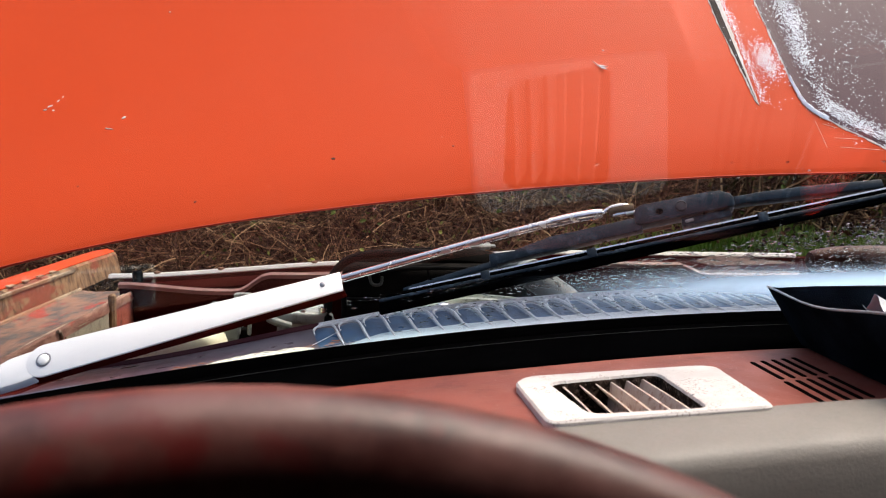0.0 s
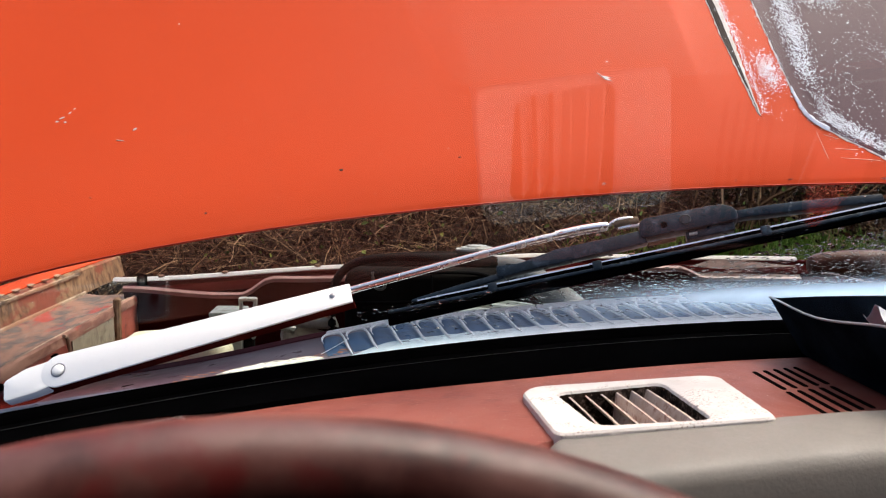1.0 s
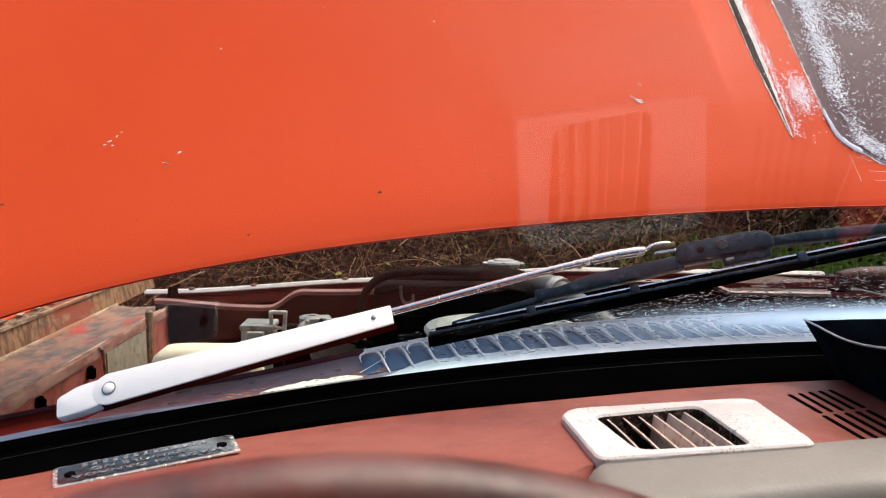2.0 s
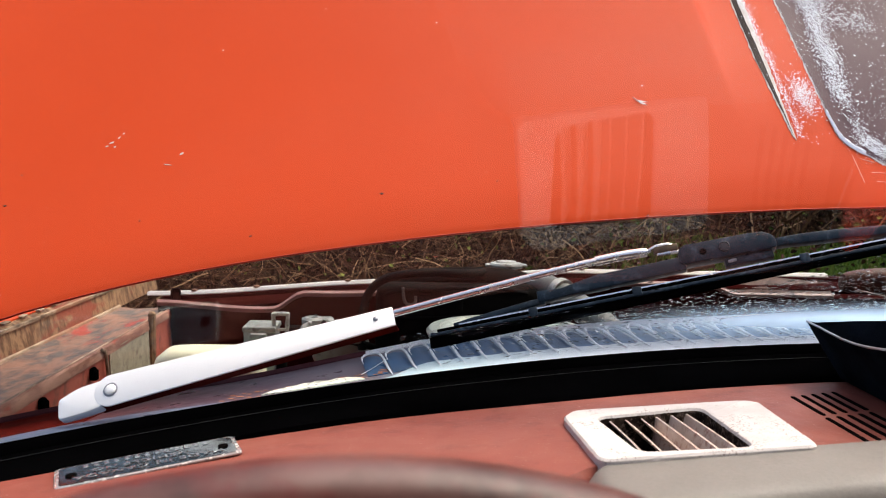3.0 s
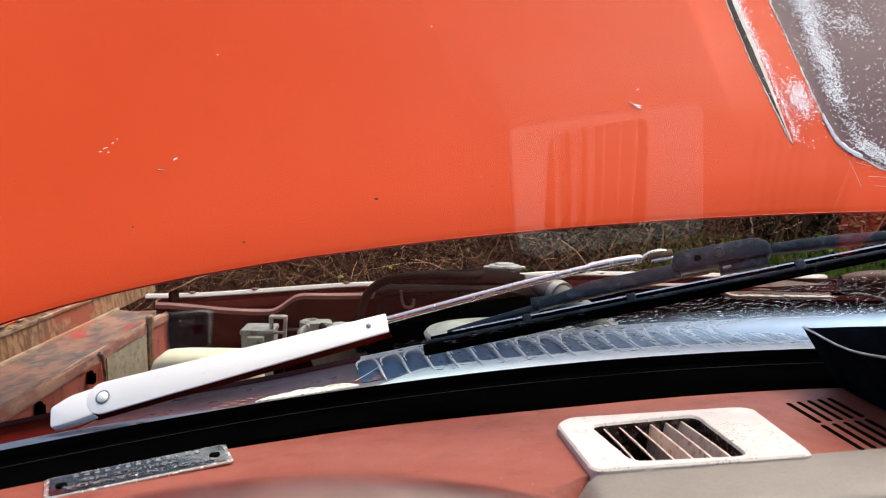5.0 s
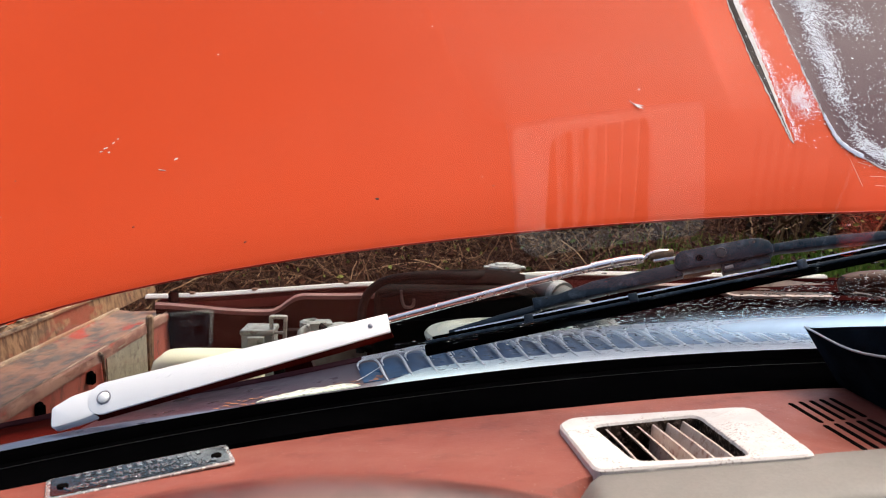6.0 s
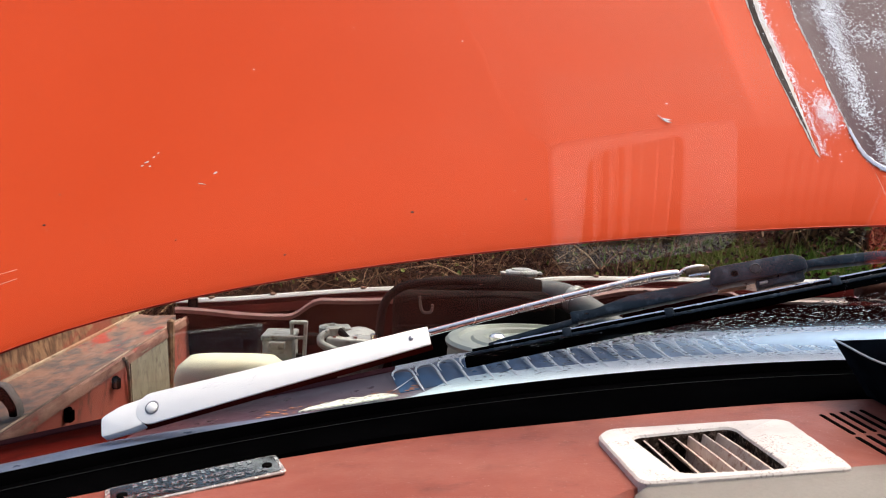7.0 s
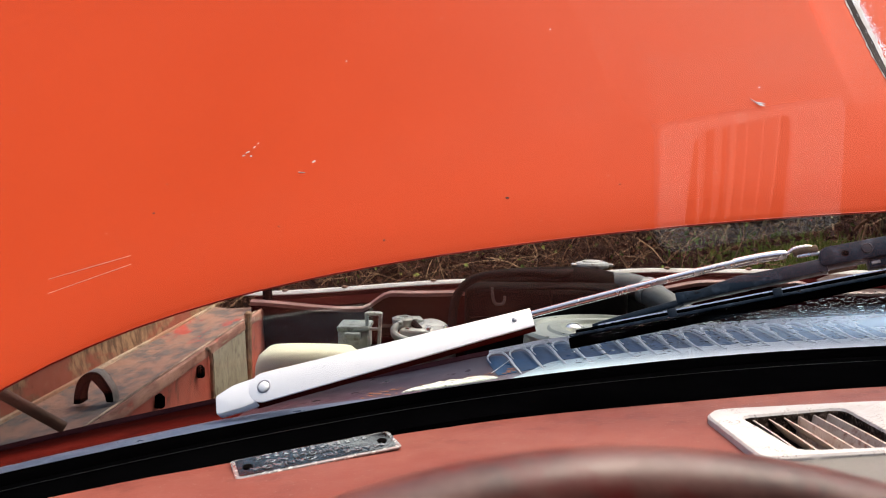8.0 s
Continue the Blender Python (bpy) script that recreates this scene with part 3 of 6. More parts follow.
def build_shell():
    """Plain, mostly unseen panels that close the cabin and the car's sides and hold its light down."""
    roof = sheet(lambda x, y: Vector((x, y, 1.395 - 0.05 * (x - XC) ** 2 - 0.03 * (y + 0.6) ** 2)), steps(-0.50, 1.46, 16), steps(-1.55, -0.09, 10), 0.03)
    tagged(link("ceiling", roof, M["cloth"]), "maroon cloth headliner under the roof", "ceiling", kind="structure")
    # unseen header, added to keep overhead light off the wheel rim
    header = sheet(lambda x, k: Vector((x, (-0.09, 0.07, 0.17, 0.246, 0.262)[k] - 0.31 * (x - XC) ** 2 * (k > 0), (1.372, 1.312, 1.270, 1.236, 1.227)[k] - 0.06 * (x - XC) ** 2)), steps(-0.36, 1.32, 24), range(5), 0.012)
    tagged(link("trim_light_block", header, M["cloth"]), "unseen dark maroon header added to shade the wheel", "header trim", kind="structure")
    # unseen sides, run up past window height to shut out side light
    for side, x in (("wall_left", -0.66), ("wall_right", 1.52)):
        bm = sheet(lambda u, v, x=x: Vector((x + (1 if x < 0 else -1) * (0.05 * ease((v - 0.5) / 0.4) + 0.11 * ease((v - 0.92) / 0.5)), u if v < 0.93 else min(u, 0.42 - 1.1 * (v - 0.93)), v)), steps(-1.6, 0.62, 16), steps(0.25, 1.37, 12), 0.06, (1 if x < 0 else -1, 0, 0))
        tagged(link(side, bm, M["cabin"]), "unseen dark maroon door panel, raised to shut out side light", "car door", kind="structure")
        pillar = tube(smooth_path([(x + (0.06 if x < 0 else -0.06), 0.40, 0.93), (x + (0.26 if x < 0 else -0.26), 0.12, 1.2), (x + (0.50 if x < 0 else -0.50), -0.1, 1.385)], 6), 0.032, 8, flat=0.7)
        tagged(link("trim_pillar", pillar, M["cabin"]), "slanting dark maroon windscreen pillar", "pillar", kind="structure")
        skin = sheet(lambda u, v, x=x: Vector((x - (1 if x < 0 else -1) * 0.006 + (1 if x < 0 else -1) * (0.05 * ease((v - 0.5) / 0.4) + 0.11 * ease((v - 0.92) / 0.5)), u if v < 0.93 else min(u, 0.42 - 1.1 * (v - 0.93)), v)), steps(-1.6, 0.62, 16), steps(0.25, 1.37, 12), 0.003, (-1 if x < 0 else 1, 0, 0))
        tagged(link(side + "_skin", skin, M["bonnet"]), "orange-red outer skin of the car side", "car side", kind="structure")
    top = sheet(lambda x, y: Vector((x, y, 1.400 - 0.05 * (x - XC) ** 2 - 0.03 * (y + 0.6) ** 2)), steps(-0.50, 1.46, 16), steps(-1.55, -0.09, 10), 0.003, (0, 0, 1))
    tagged(link("roof", top, M["bonnet"]), "orange-red roof skin of the car", "car roof", kind="structure")
    back = sheet(lambda x, v: Vector((x, -1.55 - 0.08 * (1.4 - v), v)), steps(-0.62, 1.48, 8), steps(0.25, 1.37, 8), 0.04, (0, -1, 0))
    tagged(link("wall_rear", back, M["cloth"]), "cloth covered rear of the cabin", "wall", kind="structure")
    floor = sheet(lambda x, y: Vector((x, y, 0.27 + 0.01 * math.sin(9 * x) * math.cos(7 * y))), steps(-0.62, 1.48, 12), steps(-1.55, 0.62, 12), 0.04)
    tagged(link("floor", floor, M["cloth"]), "dark red carpeted cabin floor", "floor", kind="structure")
    wall = sheet(lambda x, v: Vector((x, base_y(x) + 0.10, v)), steps(-0.6, 1.46, 24), steps(0.27, 0.93, 6), 0.015, (0, -1, 0))
    tagged(link("wall_firewall", wall, M["bay"]), "dark red firewall between cabin and engine bay", "bulkhead", kind="structure")


# ---- windscreen ----
def seal_width(x):
    return 0.052 + 0.018 * ease((x + 0.06) / 0.22)


def build_windscreen():
    ob = thing("window_1", pane(XC, 0), "raked curved windscreen with raindrops at its foot", "windscreen", kind="structure")
    xs, vs = steps(-0.44, 1.40, 60), steps(0.0, 0.74, 30)
    bm = bmesh.new()
    inner = [[bm.verts.new(pane(x, v)) for v in vs] for x in xs]
    outer = [[bm.verts.new(pane(x, v) + Vector((0, 0.0024, 0.0044))) for v in vs] for x in xs]
    for i in range(len(xs) - 1):
        for j in range(len(vs) - 1):
            bm.faces.new((inner[i][j], inner[i + 1][j], inner[i + 1][j + 1], inner[i][j + 1]))
            f = bm.faces.new((outer[i][j], outer[i][j + 1], outer[i + 1][j + 1], outer[i + 1][j]))
            f.material_index = 1
    g = link("pane", bm, [M["glass"], M["clear"]], ob, "clear laminated glass", recalc=False)
    g.visible_shadow = False
    # black rubber: a lip on the glass and the dark ledge down to the dash
    def ledge(x, v):
        w = seal_width(x) / 0.064
        prof = [(-0.010, 0.0155), (-0.015, 0.0172), (-0.019, 0.0125), (-0.0195, 0.0100), (-0.030, 0.0090), (-0.034, 0.0060), (-0.060, 0.0025), (-0.064, -0.006)]
        dy, dz = prof[int(v)]
        return Vector((x, base_y(x) + (dy if dy > -0.0195 else -0.0195 + (dy + 0.0195) * (w * 0.064 - 0.0195) / 0.0445), crown(x) + dz))
    part("window_seal", sheet(ledge, steps(-0.46, 1.42, 70), range(8), 0.012), M["rubber"], ob, "black rubber seal along the foot of the glass", 60)
    # bead in a paler grey that paints the seal's fine highlight
    part("seal_bead", tube([ledge(x, 4) + Vector((0, 0, 0.0004)) for x in steps(-0.46, 1.40, 90)], 0.00028, 6), M["bead"], ob, "thin bead coloured as the seal's highlight line")
    # added translucent film that puts the hazy reflection onto the glass
    haze_film = part("haze_film", sheet(lambda x, v: pane(x, v) + Vector((0, -0.0004, -0.0008)), steps(0.05, 0.90, 30), steps(0.012, 0.12, 12)), M["haze_film"], ob, "added film for the hazy reflection low on the glass")
    haze_film.visible_shadow = False
    return ob


# ---- cowl with louvres ----
def cowl_far(x):
    return base_y(x) + 0.148 + 0.02 * ease((x - 0.3) / 0.2) - 0.02 * ease((0.05 - x) / 0.06) + 0.09 * ease((-0.03 - x) / 0.2)


def cowl_at(x, f):
    """f from 0 at the glass to 1 at the far lip."""
    y = base_y(x) - 0.016 + f * (cowl_far(x) - base_y(x) + 0.016)
    dip = -0.003 * math.sin(math.pi * f) - 0.035 * ease((0.0 - x) / 0.2) * max(0.0, f - 0.25) ** 1.5
    return Vector((x, y, crown(x) + 0.004 + dip))


def build_cowl():
    ob = thing("cowl_panel", (XC, 0.85, crown(XC) - 0.06), "dark red wet cowl panel with a row of louvres", "cowl panel")
    fs = steps(0, 1, 10)
    part("panel", sheet(cowl_at, steps(-0.5, 1.46, 80), fs, 0.002), M["cowl"], ob)
    # folded lip along the far edge
    def lip(x, k):
        p = cowl_at(x, 1.0)
        return p + Vector((0, (0.0, 0.003, 0.006, 0.006)[k] * (1 + 0.6 * ease((x - 0.1) / 0.2)), (0.0014, 0.0042, 0.002, -0.012)[k] * (1 + 0.5 * ease((x - 0.1) / 0.2) * (k < 3))))
    part("lip", sheet(lip, steps(-0.5, -0.01, 30), range(4), 0.0015), M["lipred"], ob, "folded dark red edge")
    # the pale highlight along this lip is in its colour
    part("lip", sheet(lip, steps(-0.01, 1.46, 60), range(4), 0.0015), M["rib"], ob, "folded edge with its pale highlight painted in")
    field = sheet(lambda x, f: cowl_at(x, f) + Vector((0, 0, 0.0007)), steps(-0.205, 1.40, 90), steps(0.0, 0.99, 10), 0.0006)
    part("louvre_field", field, M["louver"], ob, "metal strip that carries the louvres, pale sheen painted in")
    # strip with pale sheen in its colour between the louvres and the seal
    def reach(x):
        return 0.38 + 0.24 * ease((x - 0.0) / 0.05)
    part("foot_strip", sheet(lambda x, k: cowl_at(x, k * reach(x) * (1 + 0.03 * noise.noise(Vector((x * 30, 0, 0))))) + Vector((0, 0, 0.0034 * (1 - k) + 0.0012)), steps(-0.48, 1.40, 140), steps(0.0, 1.0, 8), 0.0006), M["sheen"], ob, "strip along the foot of the glass with painted-in pale sheen")
    # louvres: arched pressings, blue sheen and edge highlight painted in, slanting with the glass
    for i in range(34):
        x = 0.0012 + 0.0199 * i + 0.00006 * i * i

        def spot(u, f, lift, x=x):
            return cowl_at(x - 0.016 * (f - 0.2) / 0.7 + 0.010 + u, f) + Vector((0, 0, lift))
        arch = [(-0.0078, 0.72), (-0.0080, 0.79), (-0.0068, 0.86), (-0.0035, 0.905), (0.0010, 0.915), (0.0050, 0.895), (0.0068, 0.83), (0.0072, 0.74), (0.0076, 0.62), (0.0084, 0.46)]
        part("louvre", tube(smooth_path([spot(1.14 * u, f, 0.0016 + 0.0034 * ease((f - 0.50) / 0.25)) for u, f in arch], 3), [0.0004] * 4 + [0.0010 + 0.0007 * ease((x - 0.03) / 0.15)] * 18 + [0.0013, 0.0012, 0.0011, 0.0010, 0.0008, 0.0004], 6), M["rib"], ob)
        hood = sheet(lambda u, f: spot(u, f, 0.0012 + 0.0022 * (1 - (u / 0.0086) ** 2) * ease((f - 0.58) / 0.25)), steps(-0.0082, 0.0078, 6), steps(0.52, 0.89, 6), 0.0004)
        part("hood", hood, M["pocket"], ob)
    part("louvre_end", tube(smooth_path([cowl_at(u, f) + Vector((0, 0, 0.0022)) for u, f in ((-0.010, 0.56), (-0.002, 0.66), (0.006, 0.76), (0.010, 0.82))], 4), 0.0003, 6), M["rib"], ob, "pale rounded end of the row")
    # rust and bubbled paint beside the first louvre
    rng = random.Random(21)
    for i in range(70):
        u = rng.random()
        x, f = -0.115 + 0.125 * u, 0.46 + 0.10 * u + rng.uniform(-0.07, 0.07)
        r = rng.uniform(0.0006, 0.0020)
        p = cowl_at(x, f)
        part("rust_blister", lathe([(r, 0.0002), (r * 0.8, r * 0.25), (r * 0.3, r * 0.36)], 8, Matrix.Translation(p + Vector((0, 0, 0.0012))) @ Matrix.Scale(1.3, 4, (1, 0.2, 0))), M["blister"], ob)
    # flaked paint at the foot of the glass
    def peel(u, v):
        x = -0.080 + u * 0.074
        p = cowl_at(x, 0.30 + 0.15 * v * (1 - (2 * u - 1) ** 4) * (0.8 + 0.4 * noise.noise(Vector((u * 9, 3, 0)))) + 0.05 * u)
        return p + Vector((0, 0, 0.0058))
    part("bare_patch", sheet(peel, steps(0, 1, 16), steps(0, 1, 3), 0.001), M["sealant"], ob, "strip of pale flaked paint")


# ---- bonnet ----
def build_bonnet():
    ob = thing("bonnet", (XC, 0.70, 1.06), "raised orange-red car bonnet with a faded dark film and chipped paint", "bonnet")
    xs = sorted(set(steps(-0.62, 0.22, 28) + steps(0.22, 0.38, 80) + steps(0.38, 0.94, 10) + steps(0.94, 1.58, 18)))
    ts = [0, 0.0015, 0.003] + steps(0.03, 0.34, 30) + steps(0.37, 0.80, 10)
    n = Vector((-0.025, -0.773, 0.634)).normalized()

    def skin(x, s):
        y = bonnet_edge(x) + s
        p = bonnet_at(x, y)
        return p - n * (0.0012 * (1 - ease(s / 0.003)))
    part("skin", sheet(skin, xs, ts, 0.0012, -n), M["bonnet"], ob)

    def roll(x, k):
        y = bonnet_edge(x)
        p = bonnet_at(x, y)
        return p + Vector((0, (0.0, -0.0008, -0.0004, 0.003, 0.02)[k], (0.0, -0.0004, -0.0012, 0.0012, 0.020)[k])) - n * 0.0012
    part("hem", sheet(roll, xs, range(5), 0.001, -n), M["hem"], ob, "rolled dark rear hem")

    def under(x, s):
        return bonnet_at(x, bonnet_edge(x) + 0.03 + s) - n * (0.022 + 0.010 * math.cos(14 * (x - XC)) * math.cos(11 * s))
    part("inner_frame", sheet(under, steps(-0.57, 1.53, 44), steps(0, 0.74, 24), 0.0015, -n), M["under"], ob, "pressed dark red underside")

    # films
    def film(name, outline, mat, lift, label):
        bm = bmesh.new()
        top = [bm.verts.new(bonnet_at(x, y, lift)) for x, y in outline]
        f = bm.faces.new(top)
        ext = bmesh.ops.extrude_face_region(bm, geom=[f])
        bmesh.ops.translate(bm, vec=-n * (lift + 0.0002), verts=[v for v in ext["geom"] if isinstance(v, bmesh.types.BMVert)])
        bmesh.ops.triangulate(bm, faces=[f for f in bm.faces if len(f.verts) > 4])
        return part(name, bm, mat, ob, label)

    rng = random.Random(4)

    def ragged(pts, amp, step=0.004):
        out = []
        for (ax, ay), (bx, by) in zip(pts, pts[1:]):
            k = max(1, int(math.hypot(bx - ax, by - ay) / step))
            for i in range(k):
                t = i / k
                out.append((ax + (bx - ax) * t + rng.uniform(-amp, amp), ay + (by - ay) * t + rng.uniform(-amp, amp)))
        return out + [pts[-1]]
    # narrow tapering stripe with its pale flaked border
    left = [(0.3565, 1.10), (0.3525, 0.886), (0.357, 0.83), (0.3674, 0.767)]
    right = [(0.3674, 0.767), (0.3630, 0.83), (0.3582, 0.886), (0.3615, 1.10)]
    film("stripe_border", ragged([(x - 0.0012, y) for x, y in left] + [(0.369, 0.7635)], 0.0007, 0.003) + ragged([(x + 0.0010 + 0.045 * min(0.12, y - 0.767), y + 0.004) for x, y in right], 0.0008, 0.002), M["flake"], 0.0006, "pale flaked edge of the stripe")
    film("stripe", ragged(left, 0.0004) + ragged(right[1:], 0.0004), M["stripe"], 0.0011, "narrow dark grey stripe")
    # broad faded film over the middle
    edge = [(0.405, 1.10), (0.3983, 0.886), (0.4025, 0.83), (0.4060, 0.778), (0.4100, 0.7655), (0.418, 0.7580), (0.4439, 0.7445), (0.467, 0.7335), (0.50, 0.7235), (0.545, 0.7190)]
    far = [(0.57, 0.724), (0.585, 0.83), (0.59, 1.10)]
    film("film_border", ragged([(x - 0.0008, y - 0.0012) for x, y in edge], 0.0009, 0.003) + ragged(far, 0.001), M["flake"], 0.0006, "pale flaked edge of the film")
    film("film", ragged(edge, 0.0005) + ragged(far, 0.0005), M["decal"], 0.0011, "broad faded grey film with white flaking")

    ridge = [(0.4050, 0.786), (0.4070, 0.7755), (0.4105, 0.7655), (0.418, 0.7580), (0.427, 0.7535)]
    line = [(q.x, q.y) for q in smooth_path([(x, y, 0) for x, y in ridge], 12)]
    peel = bmesh.new()
    sides = [[peel.verts.new(bonnet_at(x + o * 0.0012 + rng.uniform(-0.0006, 0.0006), y + o * 0.0016 + rng.uniform(-0.0008, 0.0008), lift)) for x, y in line] for o, lift in ((-1.0, 0.0012), (0.0, 0.0026), (1.0, 0.0012))]
    for near, up in zip(sides, sides[1:]):
        for k in range(len(line) - 1):
            peel.faces.new((near[k], near[k + 1], up[k + 1], up[k]))
    part("peeled_edge", peel, M["white_flake"], ob, "chalky white peeled edge of the film")
    # chips, flecks and scratches
    def chip(cx, cy, w, h, turn, mat="flake", lift=0.0005):
        k = 7
        pts = []
        for i in range(k):
            a = 2 * math.pi * i / k
            rr = rng.uniform(0.7, 1.2)
            u, v = 0.5 * w * rr * math.cos(a), 0.5 * h * rr * math.sin(a)
            pts.append((cx + u * math.cos(turn) - v * math.sin(turn), cy + 0.63 * (u * math.sin(turn) + v * math.cos(turn))))
        film("paint_chip", pts, M[mat], lift, "")
    for cx, cy, w, h, turn in ((-0.229, 0.7625, 0.004, 0.0016, 0.6), (-0.224, 0.766, 0.003, 0.0012, 0.9), (-0.232, 0.760, 0.003, 0.0015, 0.2), (-0.221, 0.769, 0.002, 0.001, 1.0), (-0.2255, 0.7595, 0.002, 0.0015, 0),
                               (-0.168, 0.7546, 0.004, 0.0022, 0.5), (-0.178, 0.747, 0.009, 0.0007, -0.15), (0.24, 0.806, 0.002, 0.001, 0), (-0.15, 0.835, 0.0018, 0.0014, 0), (0.05, 0.86, 0.0016, 0.0014, 0)):
        chip(cx, cy, w, h, turn)
    for cx, cy, w in ((0.003, 0.7268, 0.004), (-0.19, 0.71, 0.002), (-0.1, 0.70, 0.0025), (0.10, 0.735, 0.002), (-0.30, 0.72, 0.003), (-0.295, 0.74, 0.002)):
        chip(cx, cy, w, w * 0.6, 0.2, "stripe")
    for a, b in (((-0.369, 0.6698), (-0.3075, 0.6871)), ((-0.3728, 0.6784), (-0.3100, 0.6925)), ((0.428, 0.7335), (0.462, 0.7315)), ((0.426, 0.7400), (0.446, 0.7390)), ((0.4145, 0.7520), (0.4165, 0.7330)), ((0.420, 0.7500), (0.432, 0.7470))):
        d = Vector((b[0] - a[0], b[1] - a[1]))
        o = Vector((-d.y, d.x)).normalized() * 0.00010
        film("scratch", [(a[0] + o.x, a[1] + o.y), (a[0] - o.x, a[1] - o.y), (b[0] - o.x * 1.6, b[1] - o.y * 1.6), (b[0] + o.x * 1.6, b[1] + o.y * 1.6)], M["scratch"], 0.0003, "thin pale scratch")
    # loose flaking along the films, too fine to count
    flakes = bmesh.new()

    def dist(p, line):
        best = 9.0
        for (ax, ay), (bx, by) in zip(line, line[1:]):
            ux, uy = bx - ax, by - ay
            t = min(1, max(0, ((p[0] - ax) * ux + (p[1] - ay) * uy) / (ux * ux + uy * uy)))
            best = min(best, math.hypot(p[0] - ax - t * ux, p[1] - ay - t * uy))
        return best
    def film_low(x):
        """The film's lower border at x, or a far value left of its side."""
        low = 9.0
        for (ax, ay), (bx, by) in zip(edge, edge[1:]):
            if ax <= x <= bx:
                low = min(low, ay + (by - ay) * (x - ax) / max(1e-6, bx - ax))
        return low if x >= 0.3983 else 9.0
    drift = [(0.436, 0.95), (0.436, 0.885), (0.430, 0.855), (0.4265, 0.8283), (0.4245, 0.80), (0.4245, 0.782), (0.4285, 0.7680), (0.4400, 0.7535), (0.4560, 0.7440), (0.48, 0.7335), (0.52, 0.7245)]
    made = 0
    while made < 18000:
        x, y = rng.uniform(0.355, 0.54), rng.uniform(0.715, 0.95)
        d = dist((x, y), edge)
        inside = y > film_low(x)
        clump = 0.55 + 1.3 * noise.noise(Vector((x * 38, y * 30, 1)))
        if inside:
            c = dist((x, y), drift)
            wide = 0.0055 + 0.055 * max(0.0, y - 0.77)
            want = 1.5 * math.exp(-((c / wide) ** 2)) * max(0.05, clump + 0.15 + 0.5 * ease((0.768 - y) / 0.01)) * ease((d - 0.0035) / 0.006 + 0.6 * ease((0.768 - y) / 0.008)) + 0.8 * math.exp(-(((x - 0.468) / 0.014) ** 2 + ((y - 0.868) / 0.010) ** 2)) * max(0, clump) + 0.05 * max(0, clump)
        else:
            want = 1.3 * math.exp(-(((x - 0.391) / 0.010) ** 2 + ((y - 0.800) / 0.012) ** 2)) * max(0.05, clump + 0.2) + 0.9 * math.exp(-dist((x, y), [(p[0] + 0.0055, p[1]) for p in right]) / 0.0022) + 0.3 * math.exp(-d / 0.0022)
        if rng.random() > want:
            continue
        made += 1
        s, a = 0.00026 + 0.0006 * rng.random() ** 2, rng.uniform(0, 6.3)
        k = rng.randint(3, 5)
        flakes.faces.new([flakes.verts.new(bonnet_at(x + s * rng.uniform(0.6, 1.4) * math.cos(a + 6.283 * i / k), y + 0.63 * s * rng.uniform(0.6, 1.4) * math.sin(a + 6.283 * i / k), 0.0024)) for i in range(k)])
    part("flakes", flakes, M["white_flake"], ob, "fine pale flaking")
    # a small winged seed
    def wing(du, dv, turn):
        return sheet(lambda u, v: bonnet_at(0.2316 + (0.0095 * u + du) * math.cos(turn) + 0.0011 * (v - 0.5) * math.sin(3.1 * u), 0.7940 - 0.63 * (0.0095 * u + dv) * math.sin(turn) + 0.0011 * (v - 0.5) * math.sin(3.1 * u + 0.3), 0.0010 + 0.0022 * u * u), steps(0, 1, 6), steps(0, 1, 2), 0.0003)
    seed = thing("seed", bonnet_at(0.2346, 0.7917), "small pale winged seed stuck on the wet bonnet", "seed")
    part("wing", wing(0, 0, 0.45), M["paper"], seed)
    part("wing", wing(0.002, 0.0012, 0.80), M["paper"], seed)
    part("stalk", tube([bonnet_at(0.2290, 0.7965, 0.0008), bonnet_at(0.2318, 0.7940, 0.0012), bonnet_at(0.2336, 0.7928, 0.0014)], 0.0003, 6), M["flake"], seed)


